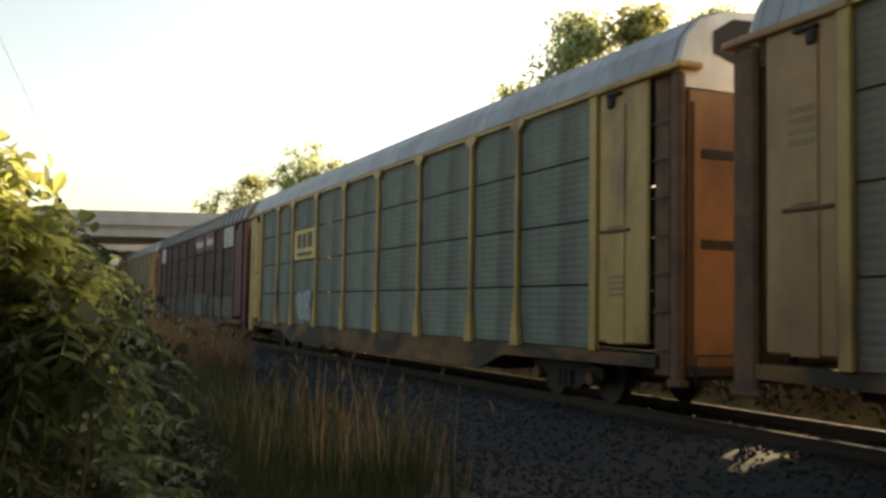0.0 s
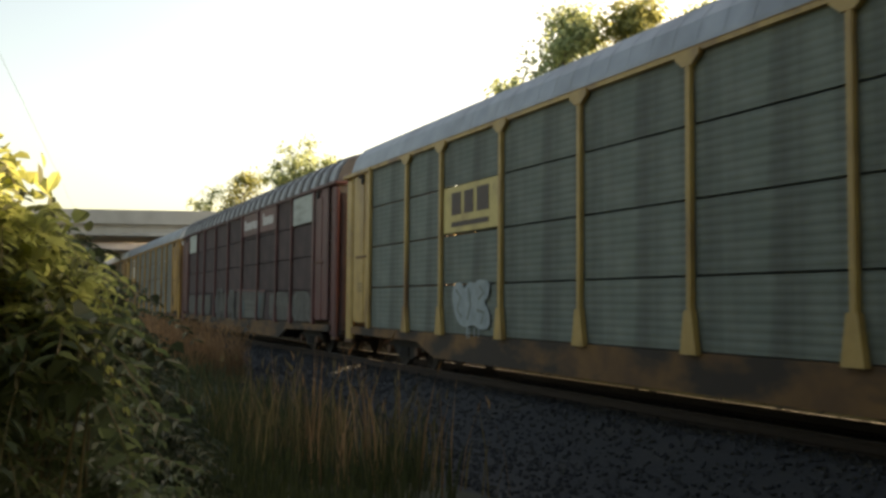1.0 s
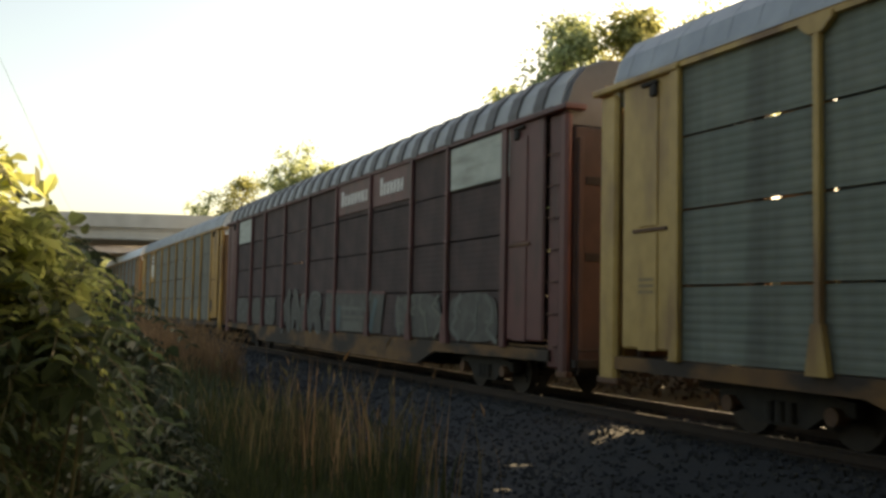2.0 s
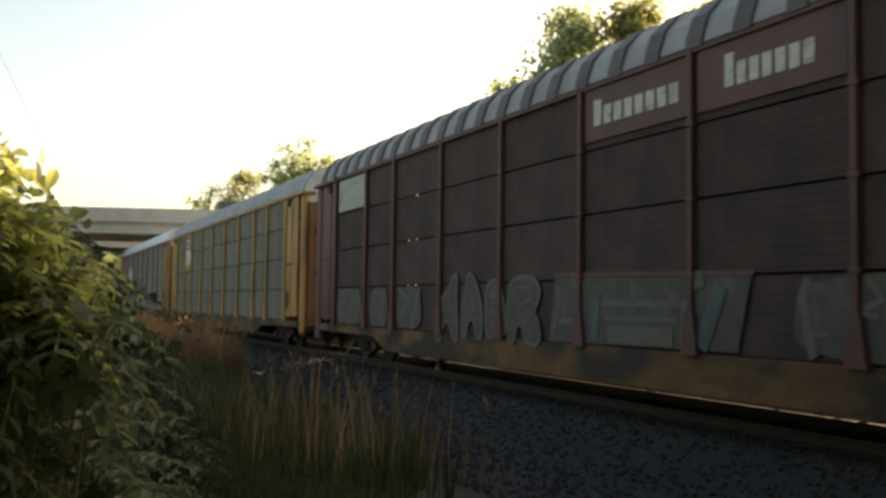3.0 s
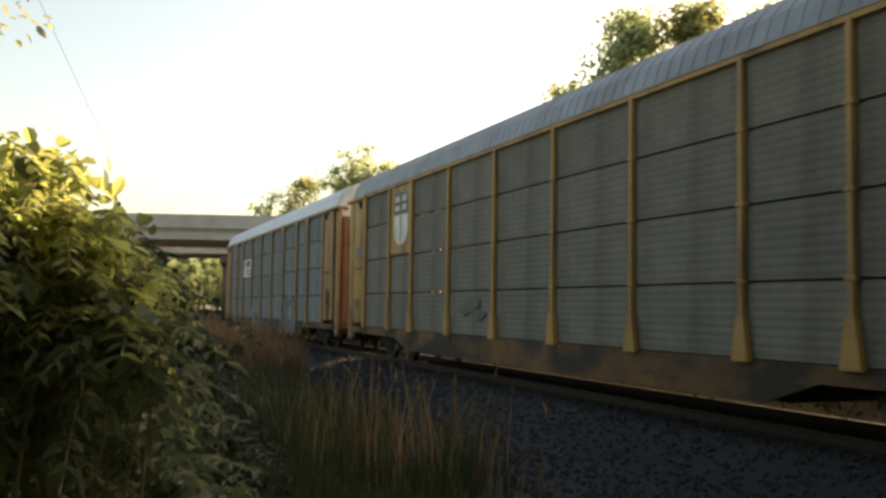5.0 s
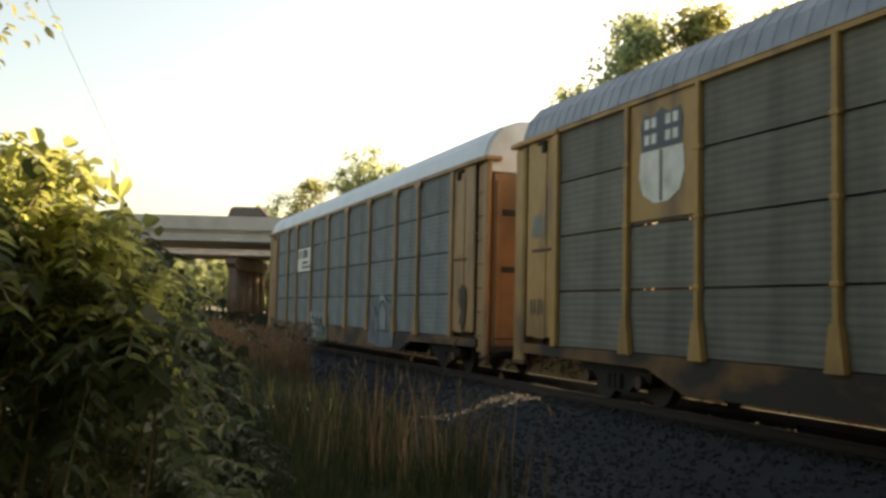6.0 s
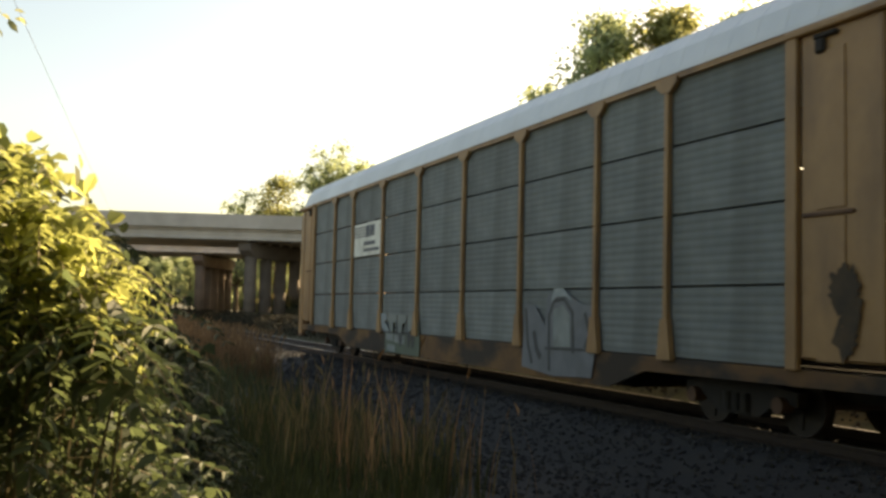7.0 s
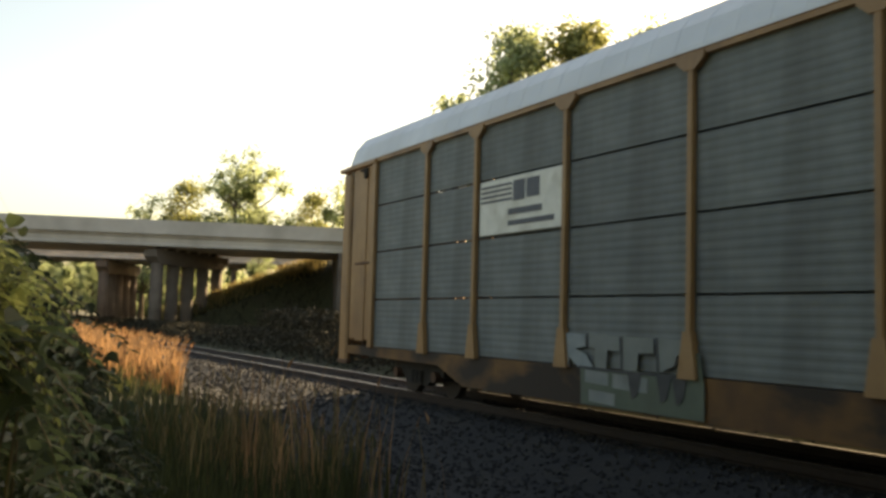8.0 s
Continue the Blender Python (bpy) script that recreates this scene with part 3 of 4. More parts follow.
    # roof
    if roof_style == "ribbed":
        rf = part("roof", Geo().prism(roof_profile(), "y", -13.58, 13.1), roof, car)
        g = Geo()
        yy = -13.0
        while yy < 13.0:
            g.prism(roof_profile(0.035), "y", yy, yy + 0.34)
            yy += 0.95
        part("roof_rib", g, M_ROOF_D, rf, "dark roof ribs")
    else:
        rf = part("roof", Geo().prism(roof_profile(), "y", -13.58, 13.1), roof, car)
        step, wid, hgt = (0.33, 0.14, 0.007) if roof_style == "fine" else (0.55, 0.05, 0.004)
        g = Geo()
        yy = -13.1
        while yy < 13.0:
            g.prism(roof_profile(hgt), "y", yy, yy + wid)
            yy += step
        part("roof_rib", g, roof, rf)
    signs(car)
    sets = truck(car, -10.05) + truck(car, 10.05)
    return car, sets


SX = -PX - 0.045  # plane of painted signs on the near side


def strokes(geos, name, material, parent, label):
    for g in geos:
        part(name, g, material, parent, label)


def plate(car, y0, y1, z0, z1, material, label, name="sign_panel"):
    return part(name, Geo().cham(-PX - 0.04, -PX - 0.002, y0, y1, z0, z1, 0.008), material, car, label)


def stencil(car, y, z, w, h, rows, material):
    """Faint unreadable stencil lines as plain bars."""
    strokes([Geo().box(-PX - 0.076, -PX - 0.071, y - w / 2, y + w / 2, z - k * h, z - k * h + h * 0.55) for k in range(rows)], "stencil_bar", material, car, "faint grey stencil bar")


def signs_none(car):
    stencil(car, 12.25, 3.95, 0.42, 0.13, 4, M_STENCIL)


def ribbon(pts, w, x, thick=0.003):
    """A painted stroke of even width along a bent line of (y, z) points."""
    n, v = len(pts), []
    closed = pts[0] == pts[-1]
    for i, p in enumerate(pts):
        a = pts[i - 1] if i else (pts[-2] if closed else p)
        b = pts[i + 1] if i < n - 1 else (pts[1] if closed else p)
        d = math.hypot(b[0] - a[0], b[1] - a[1]) or 1.0
        ny, nz = -(b[1] - a[1]) / d * w / 2, (b[0] - a[0]) / d * w / 2
        v += [(x - thick, p[0] + ny, p[1] + nz), (x - thick, p[0] - ny, p[1] - nz), (x, p[0] - ny, p[1] - nz), (x, p[0] + ny, p[1] + nz)]
    f = [(4 * i + k, 4 * i + (k + 1) % 4, 4 * i + 4 + (k + 1) % 4, 4 * i + 4 + k) for i in range(n - 1) for k in range(4)]
    return Geo().add(v, f + [(0, 1, 2, 3), tuple(range(4 * n - 4, 4 * n))])


def rounded(poly, times=2):
    """The polygon with its corners cut again and again, as a sprayed shape has them."""
    for _ in range(times):
        poly = [(a[0] * (1 - t) + b[0] * t, a[1] * (1 - t) + b[1] * t) for a, b in zip(poly, poly[1:] + poly[:1]) for t in (0.25, 0.75)]
    return poly


def quad_stroke(y, z0, z1, w, lean, x, thick=0.003):
    return Geo().prism([(y, z0), (y - w, z0), (y - w - lean, z1), (y - lean, z1)], "x", x - thick, x)


def signs_green(car):
    p = plate(car, 4.32, 6.88, 3.06, 4.04, M_LOGO_Y, "yellow painted sign panel with dark shapes")
    # along the car the rear comes first, so shares run from the rear
    # three plain block shapes over a bar
    bars = [(0.16, 0.34, 0.38, 0.86), (0.40, 0.57, 0.38, 0.86), (0.63, 0.84, 0.38, 0.88), (0.16, 0.84, 0.12, 0.23)]
    strokes(field_bars(SX, 6.88, 4.32, 3.06, 4.04, bars), "logo_shape", M_LOGO_D, p, "dark brown painted shape")
    part("torn_patch", Geo().prism([(-0.95, 5.30), (-0.95, 5.62), (-0.6, 5.84), (0.6, 5.90), (1.0, 5.70), (0.9, 5.45), (0.2, 5.2), (-0.4, 5.12)], "y", -13.745, -13.73), M_BLACK, car, "dark torn opening in the gable")
    stencil(car, -12.25, 2.05, 0.36, 0.09, 4, M_STENCIL)
    stencil(car, 12.25, 2.05, 0.36, 0.09, 3, M_STENCIL)
    rr = random.Random(3)
    body = [(6.34, 1.98), (5.95, 2.02), (5.80, 1.86), (5.62, 2.02), (5.30, 1.98), (5.20, 2.06), (4.66, 2.03), (4.70, 1.70), (4.95, 1.62), (4.68, 1.45), (4.64, 1.10), (5.10, 1.06), (5.35, 1.16), (5.75, 1.08), (6.08, 1.16), (6.30, 1.40), (6.42, 1.70)]
    fill = part("graffiti", Geo().prism(rounded(body, 1), "x", SX - 0.003, SX), M_GRAF_A, car, "pale blue spray-painted tag")
    marks = [[(6.20, 1.86), (5.98, 1.70), (6.16, 1.45), (5.92, 1.30)], [(5.62, 1.90), (5.50, 1.55), (5.66, 1.25)], [(5.10, 1.92), (4.92, 1.78), (5.16, 1.66)], [(5.22, 1.45), (4.90, 1.40), (5.02, 1.18)]]
    for k, pts in enumerate(marks):
        part("outline", ribbon(pts, 0.055, SX - 0.004 - 0.0005 * k), M_PANEL_G, fill, "grey-green gap in the tag")
    drips = [[(rr.uniform(4.8, 6.2), 1.10)] for k in range(5)]
    for k, d in enumerate(drips):
        part("drip", ribbon([d[0], (d[0][0] + 0.01, 0.92 - 0.05 * k % 0.1)], 0.03, SX - 0.002 - 0.0005 * k), M_GRAF_A, fill, "pale paint drip")


def signs_red(car):
    for i in (2, 3):
        plate(car, BAYS[i] + 0.1, BAYS[i + 1] - 0.1, 4.18, 5.04, M_RED, "dark red sign panel")

    def word(y_from, y_to, n, z0, zc, zs):
        out = []
        w = (y_to - y_from) / n
        for k in range(n):
            a, b = y_from + w * (k + 0.10), y_from + w * (k + 0.86)
            out.append(Geo().box(SX - 0.004, SX + 0.002, a, b, z0, zc if k == 0 else zs))
        return out

    strokes(word(-1.75, -3.95, 8, 4.42, 4.83, 4.71) + word(-4.85, -6.45, 7, 4.42, 4.86, 4.72), "lettering_bar", M_LETTER, car, "worn white bar in place of a letter")
    for a, b in ((9.1, 11.35), (-11.75, -9.1)):
        plate(car, a, b, 4.10, 4.98, M_PALE, "pale replacement panel")
    # a bubble-lettered tag: dull fills with worn pale outlines
    shapes = [
        ([(4.45, 0.74), (4.30, 1.55), (3.75, 1.85), (3.52, 2.17), (3.30, 2.15), (3.36, 1.60), (3.22, 0.80), (3.50, 0.80), (3.72, 1.20), (4.00, 1.16), (4.12, 0.74)], [[(3.95, 1.42), (3.62, 1.62), (3.66, 1.36), (3.95, 1.42)]]),
        ([(3.14, 0.90), (3.10, 1.50), (2.92, 1.80), (2.86, 2.17), (2.58, 2.15), (2.40, 1.90), (2.16, 1.55), (2.14, 0.90), (2.40, 0.86), (2.50, 1.25), (2.78, 1.25), (2.86, 0.88)], [[(2.78, 1.50), (2.58, 1.72), (2.48, 1.48), (2.78, 1.50)]]),
        ([(2.00, 0.92), (2.02, 1.80), (1.86, 2.00), (1.44, 2.02), (1.36, 1.84), (1.20, 1.50), (1.14, 1.02), (1.46, 0.92), (1.60, 1.10), (1.76, 0.88)], [[(1.84, 1.72), (1.50, 1.70)], [(1.82, 1.44), (1.46, 1.42)], [(1.80, 1.18), (1.56, 1.20)]]),
        ([(1.08, 0.86), (1.10, 1.70), (0.96, 2.02), (0.30, 2.08), (-0.06, 1.94), (-0.10, 1.66), (0.14, 1.44), (-0.08, 1.24), (-0.14, 0.86), (0.34, 0.84), (0.52, 1.20), (0.76, 1.18), (0.80, 0.84)], [[(0.76, 1.86), (0.26, 1.88), (0.16, 1.68), (0.60, 1.52), (0.76, 1.86)]]),
    ]
    for k, (poly, inner) in enumerate(shapes):
        x, poly = SX - 0.001 * k, rounded(poly)
        tag = part("graffiti", Geo().prism(poly, "x", x - 0.003, x), M_GRAF_K, car, "faded grey-green bubble-shaped tag")
        part("outline", ribbon(poly + poly[:1], 0.075, x - 0.004), M_GRAF_Q, tag, "worn pale spray-paint outline")
        for q, pts in enumerate(inner):
            part("stroke", ribbon(pts, 0.06, x - 0.0075 - 0.0005 * q), M_GRAF_Q, tag, "dull pale spray-paint stroke")
    # a framed block tag with teal uprights
    x = SX - 0.006
    ground_ = part("graffiti", Geo().prism([(-0.42, 0.94), (-0.62, 2.02), (-5.35, 1.95), (-5.10, 0.98)], "x", SX - 0.003, SX), M_GRAF_K, car, "dull dark spray-painted ground")
    for name, pts, w, m, label in (
            ("bar", [(-0.6, 2.07), (-5.4, 1.99)], 0.07, M_RED, "dull red spray-painted line"),
            ("stroke", [(-0.50, 1.05), (-0.80, 1.55), (-0.66, 1.90)], 0.09, M_GRAF_G, "faded green stroke"),
            ("stroke", [(-0.75, 1.30), (-1.40, 1.28)], 0.12, M_GRAF_G, "faded green stroke"),
            ("upright", [(-1.28, 2.06), (-1.34, 1.86)], 0.30, M_GRAF_Q, "worn pale patch"),
            ("upright", [(-1.42, 1.02), (-1.40, 1.32)], 0.16, M_GRAF_T, "teal spray-painted stroke"),
            ("upright", [(-1.78, 1.02), (-1.86, 1.66)], 0.24, M_GRAF_T, "teal spray-painted stroke"),
            ("bar", [(-2.05, 1.60), (-4.00, 1.58)], 0.10, M_GRAF_Q, "worn pale stroke"),
            ("bar", [(-2.10, 1.36), (-3.90, 1.36)], 0.08, M_GRAF_G, "faded green stroke"),
            ("block", [(-2.20, 1.12), (-3.80, 1.12)], 0.26, M_GRAF_G, "faded green block"),
            ("upright", [(-4.00, 1.02), (-4.06, 1.64)], 0.10, M_GRAF_G, "faded green stroke"),
            ("upright", [(-4.30, 2.02), (-4.36, 1.80)], 0.26, M_GRAF_Q, "worn pale patch"),
            ("upright", [(-4.40, 1.00), (-4.80, 1.84)], 0.26, M_GRAF_T, "teal spray-painted stroke")):
        part(name, ribbon(pts, w, x), m, ground_, label)
        x -= 0.0008
    # fainter scrawls towards the front, and a pale one at the rear
    rr = random.Random(5)
    for y0, y1, n, m in ((-6.1, -8.8, 4, M_GRAF_G), (-9.2, -11.4, 3, M_GRAF_Q), (11.3, 9.2, 3, M_GRAF_Q), (8.6, 7.3, 2, M_GRAF_G), (6.7, 5.2, 2, M_GRAF_G)):
        w = (y0 - y1) / n
        back = [(y0, 0.98), (y0 + 0.04, 1.5), (y0 - 0.1, 1.92), (y1 + 0.2, 1.96), (y1, 1.4), (y1 + 0.1, 0.96)]
        tag = part("graffiti", Geo().prism(rounded(back), "x", SX - 0.003, SX), M_GRAF_K, car, "dull dark spray-painted ground")
        for k in range(n):
            yc, x = y0 - w * (k + 0.5), SX - 0.004 - 0.001 * k
            line = [(yc + w * rr.uniform(-0.42, 0.42), z) for z in (0.98, 1.22, 1.45, 1.66, 1.90)]
            part("outline", ribbon(line, rr.uniform(0.08, 0.15), x), m, tag, "faded grey spray-paint stroke")
            z = rr.uniform(1.25, 1.65)
            part("stroke", ribbon([(yc + w * 0.25, z), (yc, z + rr.uniform(-0.15, 0.15)), (yc - w * 0.25, z)], 0.06, x - 0.0045), m, tag, "faded grey spray-paint stroke")


def signs_shield(car):
    p = plate(car, 7.08, 8.92, 3.08, 5.02, M_AMBER, "amber yellow painted sign panel with a shield")
    c = 8.0
    up = [(-0.56, 4.20), (-0.60, 4.62), (-0.50, 4.80), (-0.22, 4.74), (0, 4.86), (0.22, 4.74), (0.50, 4.80), (0.60, 4.62), (0.56, 4.20)]
    low = [(-0.60, 4.19), (0.60, 4.19), (0.64, 3.80), (0.52, 3.50), (0.2, 3.34), (-0.2, 3.34), (-0.52, 3.50), (-0.64, 3.80)]
    part("shield_top", Geo().prism([(c + a, b) for a, b in up], "x", SX - 0.004, SX + 0.002), M_SHIELD_B, p, "slate blue shield top")
    part("shield_bottom", Geo().prism([(c + a, b) for a, b in low], "x", SX - 0.004, SX + 0.002), M_LOGO_W, p, "white shield field")
    out = []
    for z in (4.56, 4.30):
        for k in range(5):
            if k != 2:
                out.append(Geo().box(SX - 0.008, SX - 0.0045, c - 0.46 + k * 0.2, c - 0.32 + k * 0.2, z, z + 0.16))
    strokes(out, "lettering_bar", M_LOGO_W, p, "white bar in place of a letter")
    part("door_seam", Geo().box(SX - 0.008, SX - 0.0045, c - 0.04, c + 0.04, 3.36, 4.18), M_PANEL_OLD, p)
    rr = random.Random(8)
    strokes([blob(Geo(), rr, SX - 0.0006 * k, rr.uniform(2.2, 3.6), rr.uniform(1.4, 1.7), 0.4, 0.13) for k in range(5)], "graffiti", M_GRAF_G, car, "faded pale tag")
    strokes([blob(Geo(), rr, -PX - 0.078 - k * 0.001, -12.0 + rr.uniform(-0.12, 0.1), rr.uniform(1.3, 1.95), 0.17, 0.22, 24, 0.4) for k in range(4)], "scorch", M_SOOT, car, "black grime on the yellow end")
    strokes([quad_stroke(12.6 - 0.17 * k, 3.05, 3.5, 0.09, rr.uniform(-0.1, 0.1), -PX - 0.076 - 0.0006 * k) for k in range(4)], "graffiti", M_GRAF_P, car, "pale blue tag on the yellow end")
    strokes([quad_stroke(12.6 - 0.16 * k, 1.5 + 0.05 * (k % 2), 1.82, 0.05, rr.uniform(-0.1, 0.1), -PX - 0.076 - 0.0006 * k) for k in range(4)], "graffiti", M_GRAF_D, car, "dark tag on the yellow end")


def signs_white(car):
    p = plate(car, 4.32, 6.88, 3.06, 4.02, M_LOGO_W, "white painted sign panel with black stripes")
    bars = [(0.02, 0.42, 0.86, 0.90), (0.02, 0.42, 0.77, 0.81), (0.02, 0.42, 0.68, 0.72), (0.02, 0.42, 0.59, 0.63), (0.44, 0.58, 0.56, 0.92), (0.60, 0.75, 0.58, 0.91),
            (0.38, 0.78, 0.32, 0.43), (0.38, 0.92, 0.13, 0.22)]
    strokes(field_bars(SX, 6.88, 4.32, 3.06, 4.02, bars), "logo_bar", M_SHIELD_B, p, "black bar in place of the marking")
    rr = random.Random(14)
    strokes([blob(Geo(), rr, -PX - 0.078 - k * 0.001, -12.35 + rr.uniform(-0.2, 0.15), rr.uniform(1.3, 2.05), 0.16, 0.22, 24, 0.4) for k in range(6)], "scorch", M_SOOT, car, "black grime on the orange end")
    # block tag across panels and sill: pale tops, dark gaps, moss-green underside
    sx = -PX - 0.062
    low = part("graffiti", Geo().prism([(3.72, 0.92), (3.70, 0.40), (1.12, 0.40), (1.12, 0.82), (1.22, 1.24), (1.50, 1.20), (1.55, 0.95)], "x", sx - 0.003, sx), M_GRAF_M, car, "moss-green spray-painted underside of a tag")
    for a, b, c, d in ((3.60, 3.05, 0.72, 0.90), (2.95, 2.2, 0.68, 0.88), (3.5, 2.9, 0.45, 0.62)):
        part("block", Geo().prism([(a, c), (b, c - 0.02), (b, d - 0.02), (a, d)], "x", sx - 0.007, sx - 0.004), M_GRAF_P, low, "worn pale block")
    letters = [
        [(4.20, 1.43), (3.62, 1.41), (3.60, 1.24), (3.86, 1.20), (3.58, 1.12), (3.40, 0.92), (3.80, 0.94), (4.00, 1.06), (4.02, 0.90), (4.20, 0.90)],
        [(3.55, 1.43), (2.82, 1.40), (2.80, 1.20), (3.08, 1.20), (3.10, 0.94), (3.36, 0.94), (3.38, 1.22), (3.55, 1.24)],
        [(2.76, 1.40), (2.10, 1.40), (2.08, 1.20), (2.40, 1.18), (2.42, 0.94), (2.74, 0.94)],
        [(2.02, 1.40), (1.42, 1.38), (1.32, 1.22), (1.62, 1.20), (1.66, 1.06), (1.98, 0.94)],
    ]
    for k, poly in enumerate(letters):
        tag = part("graffiti", Geo().prism(poly, "x", sx - 0.004 - 0.0006 * k, sx - 0.001), M_GRAF_F if k else M_GRAF_A, car, "pale block-shaped spray-painted tag")
        part("shade_edge", ribbon([poly[-1], poly[0]], 0.05, sx - 0.006 - 0.0006 * k), M_GRAF_D, tag, "dark spray-paint edge")
    part("graffiti", ribbon([(3.75, 0.93), (2.6, 0.91), (1.5, 0.93)], 0.04, sx - 0.009), M_GRAF_D, car, "dark spray-painted seam")
    for a in (2.62, 2.02, 1.72):
        part("graffiti", Geo().prism([(a, 0.92), (a - 0.30, 0.92), (a - 0.22, 0.62), (a - 0.10, 0.55)], "x", sx - 0.013, sx - 0.0095), M_GRAF_D, car, "dark dripping spray-paint")
    # the larger smoky tag nearer the front
    big = part("graffiti", Geo().prism([(-4.38, 0.52), (-4.46, 1.72), (-4.90, 1.66), (-5.30, 1.30), (-5.36, 1.86), (-5.90, 2.00), (-6.40, 1.76), (-6.62, 1.70), (-7.00, 1.68), (-7.05, 1.02), (-6.92, 0.48), (-5.6, 0.42)], "x", sx - 0.003, sx), M_GRAF_S, car, "smoky violet-grey spray-painted tag")
    marks = [([(-4.52, 1.62), (-4.62, 0.95), (-4.80, 0.60)], 0.09), ([(-4.86, 1.20), (-4.98, 0.86), (-5.14, 0.72)], 0.13), ([(-5.46, 0.50), (-5.44, 1.50), (-5.62, 1.76), (-5.98, 1.80), (-6.28, 1.56), (-6.32, 0.86)], 0.08),
             ([(-5.30, 0.90), (-7.02, 0.94)], 0.05), ([(-6.70, 1.56), (-6.86, 1.20), (-6.70, 0.96)], 0.09)]
    for k, (pts, w) in enumerate(marks):
        part("outline", ribbon(pts, w, sx - 0.004 - 0.0006 * k), M_GRAF_D, big, "dark spray-paint outline")
    part("highlight", Geo().prism([(-5.50, 1.72), (-5.62, 1.98), (-5.95, 1.99), (-6.30, 1.74), (-6.05, 1.84), (-5.72, 1.84)], "x", sx - 0.011, sx - 0.008), M_GRAF_A, big, "pale spray-paint highlight")
    part("patch", Geo().prism([(-5.62, 0.94), (-5.60, 1.60), (-5.95, 1.70), (-6.20, 1.50), (-6.22, 0.96)], "x", sx - 0.011, sx - 0.008), M_GRAF_P, big, "blue-grey spray-paint patch")


CARS = [
    freight_car(-3.64, "yellow-ended freight autorack car with galvanised side panels", M_PANEL_OLD, M_YELLOW, M_ORANGE, M_SILL, M_ROOF, "fine", signs_none, door_dark=True),
    freight_car(24.70, "yellow-framed autorack car with grey-green ribbed panels and a dark logo", M_PANEL_G, M_YELLOW, M_YELLOW, M_SILL, M_ROOF, "smooth", signs_green, door_dark=True, end_low=M_DOOR),
    freight_car(52.97, "dark red autorack car with graffiti and two pale panels", M_PANEL_RED, M_RED, M_RED, M_SILL, M_ROOF_G, "ribbed", signs_red, end_low=M_PANEL_RED, gusset=False),
    freight_car(81.66, "weathered grey autorack car with yellow ends and a shield sign", M_PANEL_OLD, M_AMBER, M_AMBER, M_SILL, M_ROOF, "fine", signs_shield, end_low=M_DOOR, gusset=False),
    freight_car(110.47, "orange-framed autorack car with grey panels, white roof and graffiti", M_PANEL, M_ORANGE, M_ORANGE, M_SILL, M_ROOF_W, "smooth", signs_white, end_low=M_DOOR),
]


# ---- road bridge ----
def bridge(r0, width, name, label):
    br = thing(name, label, "bridge")
    tagged(br, kind="structure")

    def rot(g):
        g.v = [(*bridge_xy(v[0], v[1]), v[2]) for v in g.v]
        return g

    u0, u1 = -180, 240
    for side, r in ((0, r0), (1, r0 + width)):
        s = 1 if side == 0 else -1
        part("parapet", rot(Geo().prism([(r, 8.10), (r - s * 0.02, 9.10), (r + s * 0.22, 9.12), (r + s * 0.38, 8.15)], "x", u0, u1)), M_CONC, br, "pale concrete barrier")
    part("deck_slab", rot(Geo().prism([(r0 - 0.12, 7.92), (r0 - 0.12, 8.14), (r0 + width + 0.12, 8.14), (r0 + width + 0.12, 7.92)], "x", u0, u1)), M_CONC, br)
    part("roadway", rot(Geo().box(u0, u1, r0 + 0.4, r0 + width - 0.4, 8.145, 8.42)), M_ASPHALT, br)
    n = int(width / 2.1)
    for k in range(n + 1):
        r = r0 + 0.45 + k * (width - 0.9) / n
        prof = [(r - 0.22, 7.90), (r - 0.22, 7.74), (r - 0.09, 7.62), (r - 0.09, 7.22), (r - 0.28, 7.12), (r - 0.28, 6.98), (r + 0.28, 6.98), (r + 0.28, 7.12), (r + 0.09, 7.22), (r + 0.09, 7.62), (r + 0.22, 7.74), (r + 0.22, 7.90)]
        part("girder", rot(Geo().prism(prof, "x", -40, 6)), M_CONC, br)
    part("abutment", rot(Geo().prism([(4.6, -0.6), (4.6, 6.96), (6.4, 6.96), (6.4, 7.90), (7.4, 7.90), (7.4, -0.6)], "y", r0 + 0.1, r0 + width - 0.1)), M_CONC_D, br, "stained concrete abutment, coloured dark as in shade")
    return br


bridge(81.0, 11.5, "road_bridge", "concrete girder road bridge spanning the railway")
bridge(103.0, 11.5, "road_bridge", "second parallel concrete road bridge behind the first")


def pier(x0, y0, x1, y1, cap_top, n, label):
    """A bent: columns in a row under a cap beam, with bearing blocks."""
    L = math.hypot(x1 - x0, y1 - y0)
    p = thing("bridge_pier", label, "bridge pier", "bridge piers", (x0, y0, 0))
    p.rotation_euler = (0, 0, math.atan2(y1 - y0, x1 - x0))
    tagged(p, kind="structure")
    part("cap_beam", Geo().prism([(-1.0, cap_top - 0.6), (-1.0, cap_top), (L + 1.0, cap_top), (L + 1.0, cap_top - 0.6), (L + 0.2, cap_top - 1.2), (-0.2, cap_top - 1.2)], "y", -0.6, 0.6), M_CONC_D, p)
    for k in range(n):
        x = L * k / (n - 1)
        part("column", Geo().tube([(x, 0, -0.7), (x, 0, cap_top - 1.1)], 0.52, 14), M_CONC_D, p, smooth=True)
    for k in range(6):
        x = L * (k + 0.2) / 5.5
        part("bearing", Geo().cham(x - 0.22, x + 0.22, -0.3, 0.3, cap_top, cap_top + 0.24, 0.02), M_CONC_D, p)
    return p


